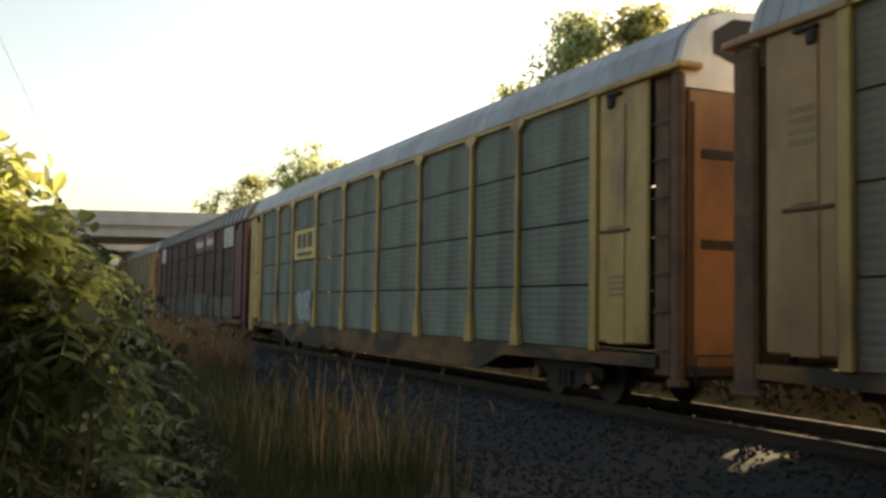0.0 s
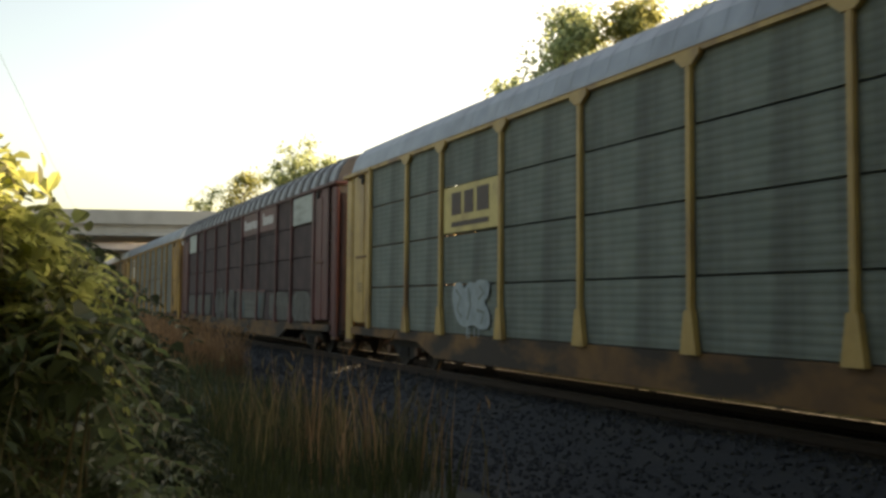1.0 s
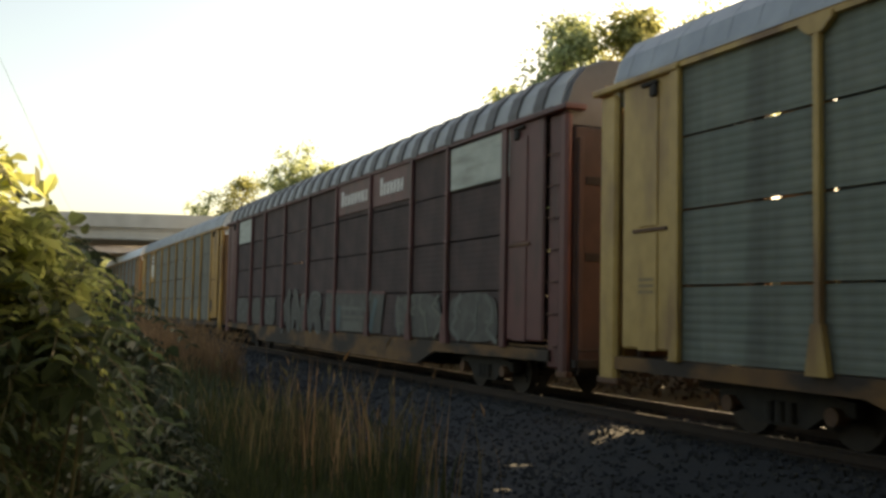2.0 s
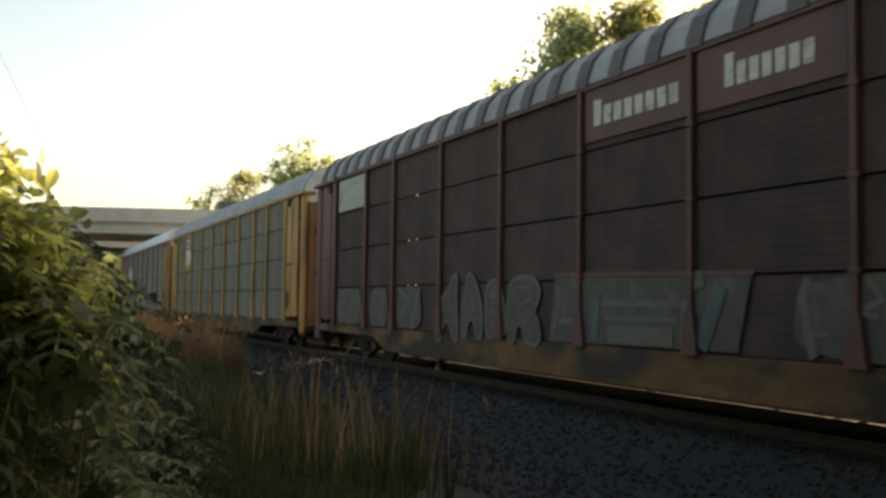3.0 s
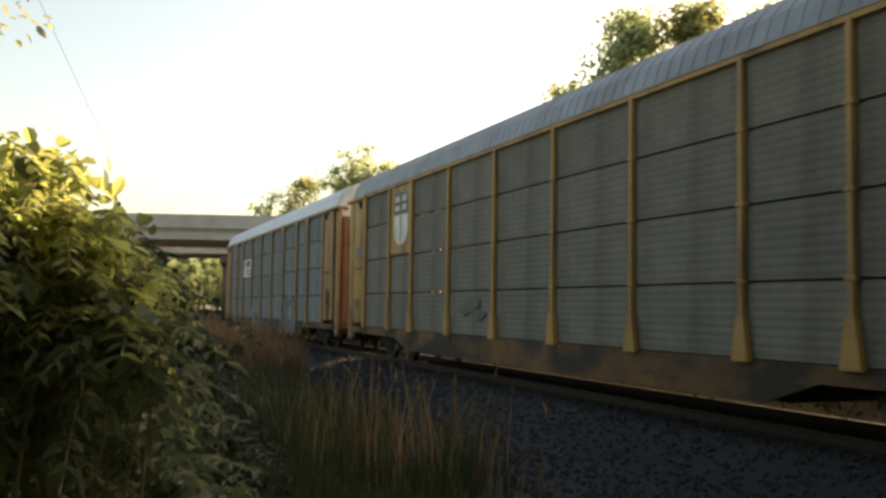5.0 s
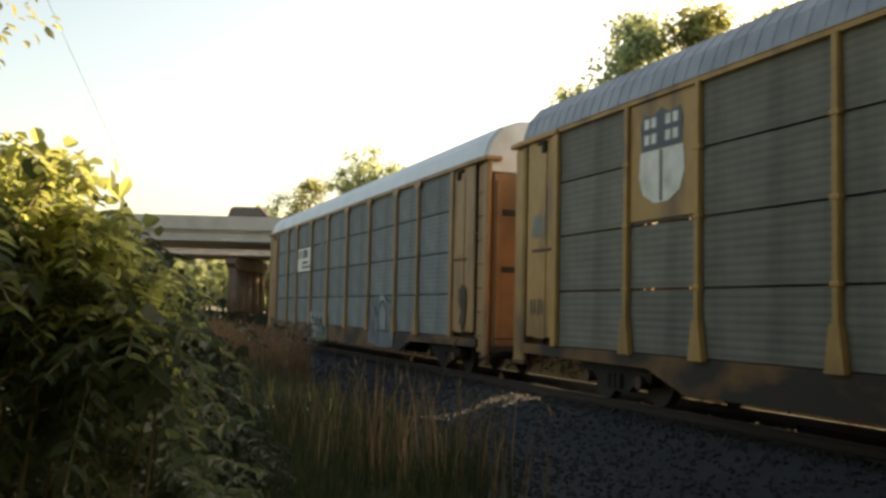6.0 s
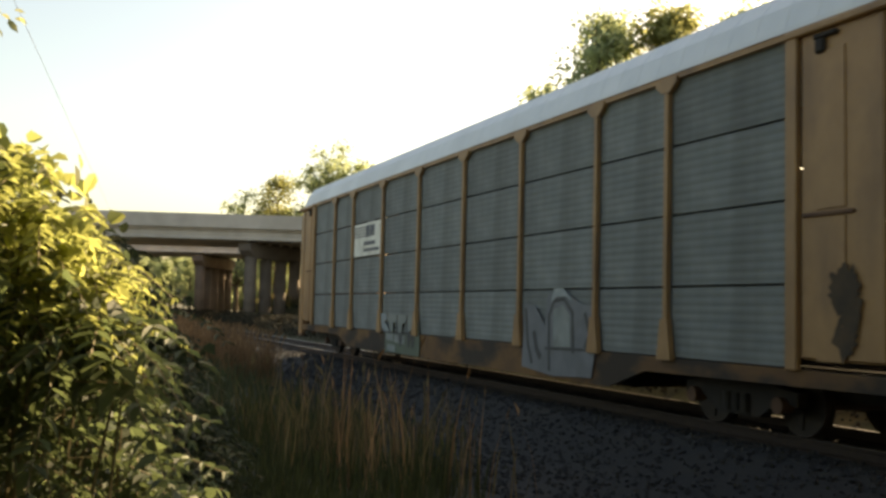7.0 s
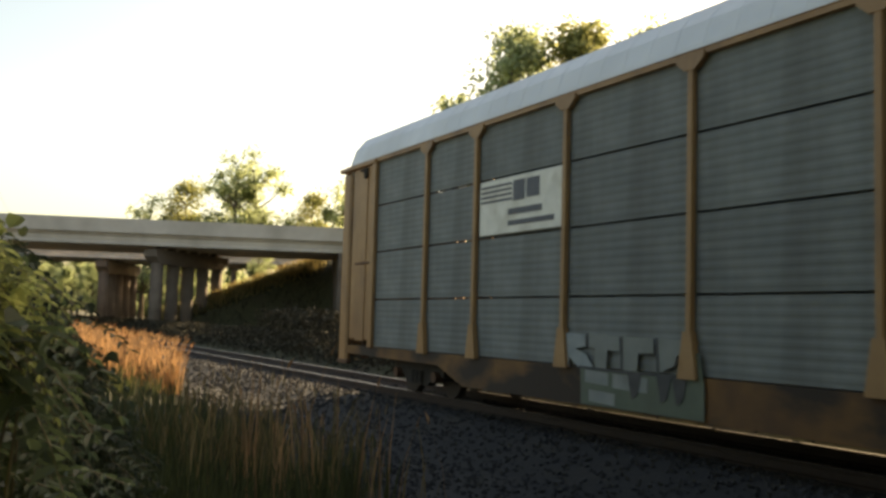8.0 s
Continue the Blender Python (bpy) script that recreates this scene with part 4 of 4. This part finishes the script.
pier(15.7, 81.6, 22.2, 87.6, 6.74, 5, "stained concrete column bent under the road bridge, coloured dark as in shade")
pier(14.8, 105.0, 19.2, 113.5, 6.74, 5, "stained concrete column bent under the far road bridge, coloured dark as in shade")
pier(-12.0, 91.0, -5.5, 96.5, 6.74, 5, "stained concrete column bent beyond the railway, coloured dark as in shade")

SPEED, GAIN = 12.712, 0.0126  # metres a second, and its slow growth


# ---- vehicles on the bridge ----
def vehicle(label, paint, tall, glass_low):
    """A road car: body with cabin, windows, lamps and wheels; it faces along +x."""
    c = thing("passenger_car", label, "car", "cars on the bridge", (0, 0, 8.42))
    L, H = (4.7, 1.78) if tall else (4.6, 1.45)
    zb = 0.98 if tall else 0.86
    if tall:
        prof = [(-L / 2, 0.35), (-L / 2 - 0.02, 0.9), (-L / 2 + 0.18, H - 0.15), (-L / 2 + 0.5, H), (0.35, H), (1.05, zb + 0.05), (L / 2 - 0.15, zb - 0.14), (L / 2, 0.65), (L / 2, 0.32)]
    else:
        prof = [(-L / 2, 0.35), (-L / 2, 0.85), (-L / 2 + 0.55, zb + 0.06), (-1.05, H - 0.05), (-0.7, H), (0.1, H), (0.95, zb + 0.02), (L / 2 - 0.2, zb - 0.16), (L / 2, 0.6), (L / 2, 0.3)]
    body = Geo()
    n = len(prof)
    v = []
    for s in (-1, 1):
        for x, z in prof:
            v.append((x, s * (0.9 - (0.2 * max(0, z - zb) / (H - zb) if z > zb else 0)), z))
    body.add(v, [(i, (i + 1) % n, n + (i + 1) % n, n + i) for i in range(n)] + [tuple(range(n))[::-1], tuple(range(n, 2 * n))])
    part("body", body, paint, c)
    for s in (-1, 1):
        ya, yb = sorted((s * 0.80, s * 0.865))
        x0 = -L / 2 + (0.35 if tall else 0.95)
        g = Geo().prism([(x0, zb + 0.06), (x0 + 0.12, H - 0.16), (0.2, H - 0.16), (0.75, zb + 0.06)], "y", ya, yb)
        part("side_window", g, M_GLASS, c, "dark window glass")
        for x in (-L / 2 + 0.85, L / 2 - 0.85):
            part("wheel", Geo().tube([(x, s * 0.72, 0.33), (x, s * 0.93, 0.33)], 0.33, 14), M_RUBBER, c)
        part("headlamp", Geo().cham(L / 2 - 0.06, L / 2 + 0.01, s * 0.7 - 0.14, s * 0.7 + 0.14, 0.56, 0.68, 0.02), M_GLASS, c)
    return c


M_PAINT_W = mat("silver_car_paint", (0.55, 0.55, 0.55), (0.50, 0.50, 0.50), 2, 0.3, 0.3)
M_PAINT_D = mat("dark_red_car_paint", (0.10, 0.03, 0.028), (0.08, 0.025, 0.024), 2, 0.3, 0.2)
M_PAINT_G = mat("grey_car_paint", (0.22, 0.22, 0.22), (0.20, 0.20, 0.20), 2, 0.3, 0.3)
VEHICLES = [
    (vehicle("grey sedan driving over the bridge", M_PAINT_G, False, 0), -27.6, 84.5, 25.0),
    (vehicle("silver sport utility car driving over the bridge", M_PAINT_W, True, 0), -123.0, 84.5, 30.0),
    (vehicle("dark red sedan driving over the bridge", M_PAINT_D, False, 0), -147.7, 84.5, 28.0),
    (vehicle("dark hatchback driving over the bridge", M_PAINT_D, True, 0), -157.0, 84.5, 24.0),
    (vehicle("grey pickup-sized car driving over the bridge", M_PAINT_G, True, 0), -92.4, 84.5, 28.0),
]


# ---- plants ----
def leaf_cloud(rng, centres, dirs, length, width, droop=0.3):
    """Folded leaves, each of two halves along a midrib, at the given centres."""
    n = len(centres)
    d = dirs / np.linalg.norm(dirs, axis=1, keepdims=True)
    up = np.tile(np.array([0, 0, 1.0]), (n, 1)) + rng.normal(0, 0.45, (n, 3))
    side = np.cross(d, up)
    side /= np.linalg.norm(side, axis=1, keepdims=True) + 1e-9
    nor = np.cross(side, d)
    L = (length * rng.uniform(0.6, 1.25, n))[:, None]
    W = (width * rng.uniform(0.7, 1.2, n))[:, None]
    a = centres
    tip = centres + d * L - np.array([0, 0, 1]) * L * droop * 0.4
    rim = [centres + d * L * f + side * W * q * 0.5 + nor * W * 0.15 for f, q in ((0.22, 0.75), (0.60, 0.88), (0.60, -0.88), (0.22, -0.75))]
    verts = np.stack([a, rim[0], rim[1], tip, rim[2], rim[3]], 1).reshape(-1, 3)
    idx = np.arange(n) * 6
    faces = np.concatenate([np.stack([idx, idx + 3, idx + 2, idx + 1], 1), np.stack([idx, idx + 5, idx + 4, idx + 3], 1)])
    return verts, faces


def join_leaves(name, chunks, material):
    verts, faces, o = [], [], 0
    for v, f in chunks:
        verts.append(v)
        faces.append(f + o)
        o += len(v)
    return raw_mesh(name, np.concatenate(verts).tolist(), np.concatenate(faces).tolist(), material)


def tree_meshes(h, crown_r, bare, leaf, n_leaf, leafmat, seed, clumps=34, flat=1.0):
    """Trunk with limbs, and a crown of leaves in uneven clumps at the limbs' ends."""
    rng = np.random.default_rng(seed)
    g = Geo()
    lean = rng.uniform(-0.04, 0.04, 2) * h
    trunk = [(lean[0] * t * t, lean[1] * t * t, h * 0.86 * t - 0.3 * (t == 0)) for t in (0, 0.25, 0.5, 0.75, 1)]
    r0 = h * 0.018 + 0.03
    g.tube(trunk, [r0 * 1.25, r0, r0 * 0.78, r0 * 0.5, r0 * 0.15], 8)
    chunks = []
    per = n_leaf // clumps
    for k in range(clumps):
        t = rng.uniform(bare, 1.0) if k else 1.0
        ang = k * 2.399 + rng.uniform(-0.5, 0.5)
        shape = math.sin(math.pi * min(1, (t - bare) / (1 - bare) * 0.80 + 0.17)) ** 0.6
        reach = crown_r * shape * rng.uniform(0.25, 1.15)
        z = h * (0.97 * t)
        c = np.array([math.cos(ang) * reach + lean[0] * t, math.sin(ang) * reach + lean[1] * t, z - 0.15 * reach])
        zt = max(h * bare * 0.8, z - reach * 0.9)
        tt = min(1, zt / (h * 0.86))
        s = np.array([lean[0] * tt * tt, lean[1] * tt * tt, zt])
        mid = (s + c) / 2 + np.array([0, 0, -0.06 * reach])
        g.tube([tuple(s), tuple(mid), tuple(c)], [r0 * 0.42, r0 * 0.26, r0 * 0.08], 5)
        size = crown_r * rng.uniform(0.20, 0.42) * flat
        m = int(per * rng.uniform(0.6, 1.4))
        pts = rng.normal(0, 1, (m, 3))
        pts = pts / (np.linalg.norm(pts, axis=1, keepdims=True) + 1e-9) * (rng.random((m, 1)) ** 0.45) * size * np.array([1, 1, 0.72])
        pts *= 1 + 0.35 * np.sin(pts[:, :1] * 5 / size + k)
        dirs = pts / size + rng.normal(0, 0.5, (m, 3)) + np.array([0, 0, -0.25])
        chunks.append(leaf_cloud(rng, c + pts, dirs, leaf, leaf * 0.62))
    return g.mesh("trunk", M_BARK, True), join_leaves("crown", chunks, leafmat)


def tree(x, y, meshes, label, turn=0.0, group="", size=1.0):
    t = thing("tree", label, "tree", group, (x, y, ground_z(x, y) - 0.05))
    t.rotation_euler = (0, 0, turn)
    t.scale = (size, size, size)
    part("trunk", meshes[0], M_BARK, t)
    part("crown", meshes[1], M_LEAF2, t)
    return t


TALL = [tree_meshes(14.5, 3.3, 0.30, 0.30, 8000, M_LEAF2, 21, 40), tree_meshes(14.5, 3.0, 0.34, 0.30, 7500, M_LEAF3, 22, 36)]
FAR = [tree_meshes(19.0, 4.2, 0.30, 0.46, 6000, M_LEAF2, 31, 38), tree_meshes(19.0, 3.9, 0.30, 0.46, 5600, M_LEAF3, 32, 36), tree_meshes(17, 4.8, 0.18, 0.6, 5000, M_LEAF2, 33, 36)]
SMALL = tree_meshes(5.0, 1.35, 0.12, 0.10, 26000, M_LEAF3, 41, 120)


def polar(az, d):
    return (d * math.sin(radians(az)), d * math.cos(radians(az)))


def trees():
    for az, d, k, s, turn in ((31.0, 72, 0, 1.70, 0.4), (35.3, 73, 1, 1.76, 2.0), (30.2, 74, 0, 1.25, 5.0), (40.7, 76, 0, 1.73, 3.0)):
        tree(*polar(az, d), TALL[k], "tall leafy tree with sunlit crown behind the railway", turn, "trees behind the train", s)
    for az, d, k, s, turn in ((10.1, 128, 0, 0.88, 0.3), (12.4, 130, 1, 1.0, 1.1), (15.2, 126, 0, 1.05, 2.4), (16.5, 128, 0, 1.09, 4.0), (19.7, 132, 1, 0.93, 0.7), (21.4, 130, 0, 0.98, 5.0)):
        tree(*polar(az, d), FAR[k], "leafy tree standing beyond the road bridge", turn, "trees beyond the bridge", s)
    rr = random.Random(12)
    for i in range(16):
        tree(*polar(-3 + i * 1.05, rr.uniform(160, 215)), FAR[i % 3], "hazy green tree of the far wood", rr.uniform(0, 6), "far wood", rr.uniform(0.5, 0.72))
    for i in range(22):
        tree(*polar(1.5 + i * 0.75, rr.uniform(138, 158)), FAR[2], "low green tree at the wood's edge", rr.uniform(0, 6), "wood's edge", rr.uniform(0.40, 0.56))
    tree(*polar(16.6, 97), FAR[2], "young sunlit tree on the embankment", 1.0, "", 0.32)
    tree(-2.34, 9.0, SMALL, "small yellow-green tree beside the track", 0.5, "", 1.15)
    # close trees out of view, added to darken the foreground
    for x, y in ((-7, -5.5), (-3.6, -6.6), (-0.2, -6.2), (3.2, -7.0)):
        tree(x, y, FAR[2], "unseen dense tree added behind the stand to cut skylight", rr.uniform(0, 6), "wood behind", rr.uniform(0.62, 0.70))
    for i in range(24):  # more unseen trees added behind the stand to block the sky's light
        x, y = (rr.uniform(-12, -8), 3 - i * 2.6) if i < 15 else (-8 + (i - 15) * 1.6, rr.uniform(-20, -13))
        tree(x, y, FAR[2], "unseen dense tree added behind the stand to cut skylight", rr.uniform(0, 6), "wood behind", rr.uniform(0.70, 0.88))


trees()


def shrub(name, label, x, y, rx, ry, top, leaf, n, seed, broad, leafmat, frond_share=0.6, low=0.0, clump=4.5):
    """A leafy shrub: stems from the ground, pinnate fronds and broad leaves up to a height that falls off to one side."""
    rng = np.random.default_rng(seed)
    b = thing(name, label, "shrub", "", (x, y, ground_z(x, y)))
    g = Geo()
    chunks = []
    nf = int(n * frond_share)
    zs = b.location.z
    for k in range(n):
        px = rng.uniform(-rx, rx)
        py = rng.uniform(-ry, ry)
        # an uneven round outline from above
        if (px / rx) ** 2 + (py / ry) ** 2 > 0.92 + 0.5 * noise.noise((px * 3, py * 3, seed)):
            continue
        zmax = top(x + px) - zs
        if zmax < 0.12:
            continue
        # the foliage lies mostly in the outer shell
        pick = rng.random()
        z = zmax - abs(rng.normal(0, 0.13)) if pick < 0.35 else zmax * (1 - abs(rng.normal(0, 0.3))) if pick < 0.75 else rng.uniform(0.05, zmax)
        if low:
            z = rng.uniform(low, zmax) if zmax > low else -1
            if z < 0:
                continue
        z = max(0.04, z + rng.normal(0, 0.04))
        c = np.array([px, py, z])
        # leaves sit in clumps with dark hollows between
        if noise.noise((px * clump, py * clump, z * clump + seed)) < (0.06 if z < 0.75 * zmax else -0.05) and rng.random() < 0.9:
            continue
        if k < nf:
            d = np.array([px / rx * 0.7 + rng.normal(0, 0.6), -0.35 + rng.normal(0, 0.6), rng.normal(0.1, 0.3)])
            d /= np.linalg.norm(d)
            pairs = int(rng.integers(5, 9))
            L = leaf * pairs * rng.uniform(0.55, 0.75)
            side = np.cross(d, [0, 0, 1.0])
            side /= np.linalg.norm(side) + 1e-9
            t = np.linspace(0.15, 1, pairs)
            stem = c + d * (t * L)[:, None] - np.array([0, 0, 1]) * (t ** 2 * L * 0.45)[:, None]
            g.tube([tuple(c), tuple(stem[pairs // 2]), tuple(stem[-1])], 0.0022 * leaf / 0.05, 3)
            for s in (-1, 1):
                dirs = np.tile(side * s + d * 0.35 + np.array([0, 0, -0.35]), (pairs, 1)) + rng.normal(0, 0.12, (pairs, 3))
                chunks.append(leaf_cloud(rng, stem, dirs, leaf, leaf * 0.40, 0.5))
        else:
            m = 3
            pts = c + rng.normal(0, leaf * 0.8, (m, 3))
            chunks.append(leaf_cloud(rng, pts, rng.normal(0, 1, (m, 3)) + np.array([0, -0.3, -0.5]), leaf * broad, leaf * broad * 0.8, 0.5))
    for k in range(26):
        px, py = rng.uniform(-rx, rx) * 0.9, rng.uniform(-ry, ry) * 0.8
        zmax = top(x + px) - zs
        if zmax < 0.3:
            continue
        bx, by = px * 0.7, py * 0.6
        st = Geo().tube([(bx, by, -0.06), ((bx + px) / 2 + rng.normal(0, 0.03), (by + py) / 2, zmax * 0.5), (px, py, zmax * 0.93)], [0.012, 0.008, 0.003], 5)
        part("stem", st, M_STEM, b)
    tagged(part("twig_mass", g, M_STEM, b), kind="stuff")
    part("foliage", join_leaves("foliage", chunks, leafmat), leafmat, b)
    return b


def curve_of(pairs):
    xs, zs = [p[0] for p in pairs], [p[1] for p in pairs]
    return lambda v: float(np.interp(v, xs, zs))


shrub("shrub", "sunlit sumac-like shrub with feathered leaves beside the camera's stand", -0.35, 3.08, 1.25, 0.75,
      curve_of([(-1.8, 2.0), (-0.5, 1.85), (-0.14, 1.74), (0.03, 1.70), (0.08, 1.64), (0.13, 1.56), (0.18, 1.42), (0.23, 1.2), (0.32, 0.97), (0.47, 0.82), (0.62, 0.5), (0.78, 0.1)]),
      0.056, 7600, 51, 1.35, M_LEAF)
# added over the shrub's top; its brighter leaf colour stands for the sunlight there
shrub("vine", "yellow-green leafy vine added over the shrub, coloured as sunlit", -0.35, 2.72, 0.95, 0.35,
      curve_of([(-1.8, 2.20), (-0.5, 1.98), (-0.2, 1.90), (-0.06, 1.86), (0.03, 1.80), (0.08, 1.70), (0.13, 1.60), (0.18, 1.40), (0.3, 0.9)]),
      0.038, 3600, 55, 1.35, M_LEAF_V, 0.4, 1.5)
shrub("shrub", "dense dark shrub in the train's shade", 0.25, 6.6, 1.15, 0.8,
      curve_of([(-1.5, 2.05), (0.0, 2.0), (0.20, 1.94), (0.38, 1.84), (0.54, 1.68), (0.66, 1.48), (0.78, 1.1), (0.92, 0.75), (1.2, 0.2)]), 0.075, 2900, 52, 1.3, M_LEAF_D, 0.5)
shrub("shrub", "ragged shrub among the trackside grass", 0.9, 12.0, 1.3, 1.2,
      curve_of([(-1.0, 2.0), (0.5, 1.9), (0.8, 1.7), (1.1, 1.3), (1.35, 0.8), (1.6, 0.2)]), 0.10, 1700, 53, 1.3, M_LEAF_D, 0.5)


def grass(name, label, spots, n, h, material, seed):
    rng = np.random.default_rng(seed)
    verts, faces = [], []
    for k in range(n):
        x0, x1, y0, y1 = spots[k % len(spots)]
        x, y = rng.uniform(x0, x1), rng.uniform(y0, y1)
        if noise.noise((x * 0.9, y * 0.9, seed)) < -0.12:
            continue
        z = ground_z(x, y) - 0.02
        hh = h * rng.uniform(0.45, 1.15)
        a = rng.uniform(0, math.tau)
        lean = rng.normal(0, 0.16, 2) * hh
        w = rng.uniform(0.004, 0.009) * (1 + y / 22)
        sx, sy = math.cos(a) * w, math.sin(a) * w
        o = len(verts)
        mx, my = x + lean[0] * 0.35, y + lean[1] * 0.35
        tx, ty = x + lean[0], y + lean[1]
        verts += [(x - sx, y - sy, z), (x + sx, y + sy, z), (mx + sx * 0.8, my + sy * 0.8, z + hh * 0.55), (mx - sx * 0.8, my - sy * 0.8, z + hh * 0.55), (tx, ty, z + hh)]
        faces += [(o, o + 1, o + 2, o + 3), (o + 3, o + 2, o + 4)]
        if k % 3 == 0:  # a seed head
            p = len(verts)
            verts += [(tx - 0.7 * w, ty, z + hh), (tx, ty - 0.7 * w, z + hh - 0.05), (tx + 0.9 * w, ty, z + hh + 0.02), (tx + lean[0] * 0.2, ty + lean[1] * 0.2, z + hh + 0.10)]
            faces += [(p, p + 1, p + 3), (p + 1, p + 2, p + 3)]
    ob = new(name, raw_mesh(name, verts, faces, material))
    tagged(ob, label, "grass", kind="stuff")


grass("tall_grass", "tall half-dry grass along the ballast edge, toned dark as in shade", [(2.0, 4.4, 8.4, 12.5)], 560, 0.95, M_GRASS_H, 61)
grass("tall_grass", "sparse tall reddish grass stalks at the ballast edge", [(2.5, 4.5, 8.2, 11.6)], 80, 1.25, M_GRASS, 65)
grass("tall_grass", "very tall dry reddish grass farther along the track", [(2.6, 5.3, 23.5, 29), (1.8, 5.3, 26, 34), (0.5, 4.8, 32, 50)], 9000, 1.25, M_GRASS, 63)
grass("green_grass", "tall green grass at the ballast edge", [(1.9, 4.1, 8.6, 12.6), (1.2, 4.4, 15, 24)], 2600, 0.6, M_GRASSG, 64)
grass("green_grass", "green weeds and grass at the ballast edge", [(0.7, 3.2, 3.5, 8), (1.5, 3.8, 8, 16), (-3, 3.0, 14, 50)], 7000, 0.38, M_GRASSG, 62)


def bank_grass():
    """Rough grass on the road embankment's slope, its shade put into a dark colour."""
    rng = np.random.default_rng(81)
    verts, faces = [], []
    for k in range(9000):
        u, r = rng.uniform(-13, 26), 72 + 24 * rng.random() ** 0.7
        x, y = bridge_xy(u, r)
        z = ground_z(x, y) - 0.05
        h, w, a = rng.uniform(0.25, 0.75), rng.uniform(0.03, 0.07), rng.uniform(0, math.tau)
        o = len(verts)
        verts += [(x - math.cos(a) * w, y - math.sin(a) * w, z), (x + math.cos(a) * w, y + math.sin(a) * w, z), (x + rng.normal(0, 0.15), y + rng.normal(0, 0.15), z + h)]
        faces.append((o, o + 1, o + 2))
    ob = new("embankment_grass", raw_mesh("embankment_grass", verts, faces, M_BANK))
    tagged(ob, "rough grass on the slope of the road embankment, coloured dark as in shade", "grass", kind="stuff")


bank_grass()


def crest_grass():
    """Taller grass along the crest of the embankment's shoulder, most of it coloured brighter as if sunlit."""
    rng = np.random.default_rng(83)
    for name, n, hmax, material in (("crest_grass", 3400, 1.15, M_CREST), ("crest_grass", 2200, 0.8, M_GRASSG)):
        verts, faces = [], []
        for k in range(n):
            h = rng.uniform(0.6, 7.3)
            u, r = -12.3 + 2.1 * h + rng.uniform(-0.3, 1.2), 86 + h + rng.uniform(-0.8, 1.5)
            x, y = bridge_xy(u, r)
            z = ground_z(x, y) - 0.05
            t, w, a = rng.uniform(0.3, hmax), rng.uniform(0.02, 0.05), rng.uniform(0, math.tau)
            o = len(verts)
            verts += [(x - math.cos(a) * w, y - math.sin(a) * w, z), (x + math.cos(a) * w, y + math.sin(a) * w, z), (x + rng.normal(0, 0.12), y + rng.normal(0, 0.12), z + t)]
            faces.append((o, o + 1, o + 2))
        ob = new(name, raw_mesh(name, verts, faces, material))
        tagged(ob, "sunlit half-dry grass on the crest of the embankment", "grass", kind="stuff")


crest_grass()


def far_weeds():
    """The rough growth along the far side of the track."""
    rng = np.random.default_rng(71)
    rows = []
    # a low band at the ballast's edge, and a taller thicket added behind to shade it
    for n, x0, wide, height, leaf, far in ((30000, 13.0, 1.8, 0.55, 0.20, 140), (20000, 14.9, 2.4, 1.35, 0.26, 62)):
        y = -12 + far * rng.random(n) ** 1.6
        x = x0 + wide * rng.random(n) ** 1.2
        top = 1.0 + 0.25 * np.sin(y * 0.9) * np.sin(y * 0.37 + 1)
        z = np.interp(x, [12.8, 13.9, 16], [-0.42, 0.32, 0.45]) + height * top * rng.random(n) ** 0.7
        pts = np.stack([x, y, z], 1)
        rows.append(leaf_cloud(rng, pts, rng.normal(0, 1, (n, 3)) + np.array([-0.3, 0, 0.4]), leaf, leaf * 0.5))
    v, f = np.concatenate([r[0] for r in rows]), np.concatenate([rows[0][1], rows[1][1] + len(rows[0][0])])
    ob = new("far_weeds", raw_mesh("far_weeds", v.tolist(), f.tolist(), M_WEED))
    tagged(ob, "dense leafy weeds along the far side of the track", "weeds", kind="stuff")


far_weeds()


def utility_pole(y):
    x = -1.23 + (y - 27.9) * 0.0959
    p = thing("utility_pole", "wooden utility pole that holds the overhead cable", "pole", "", (x, y, ground_z(x, y)))
    part("post", Geo().tube([(0.14, 0, -0.5), (0.14, 0, 10.2)], [0.15, 0.11], 10), M_BARK, p)
    part("bracket", Geo().cham(-0.05, 0.16, -0.05, 0.05, 9.42 - ground_z(x, y), 9.53 - ground_z(x, y), 0.01), M_BLACK, p)


utility_pole(-30)
utility_pole(99)


def cable():
    g = Geo().tube([(-1.23 + (y - 27.9) * 0.0959, y, 9.55) for y in (-30, 20, 60, 99)], 0.007, 5)
    ob = new("overhead_cable", g.mesh("overhead_cable", M_WIRE))
    tagged(ob, "thin black overhead cable against the sky", "cable")


cable()



def motions():
    for k, (car, sets) in enumerate(CARS):
        x, y, z = car.location
        walk(car, [(t, pose(x, y - SPEED * t - GAIN * t * t, z)) for t in range(9)])
        for ob, oy in sets:
            n = int(8 * 1735 / 80)
            walk(ob, [(8 * i / n, pose(0, oy, 0.42, (8 * 1735 * i / n) % 360)) for i in range(n + 1)])
    for ob, u, r, v in VEHICLES:
        walk(ob, [(t, pose(*bridge_xy(u + v * t, r), 8.42, 0, 0, -18)) for t in (0, 2, 4, 6, 8)])


motions()
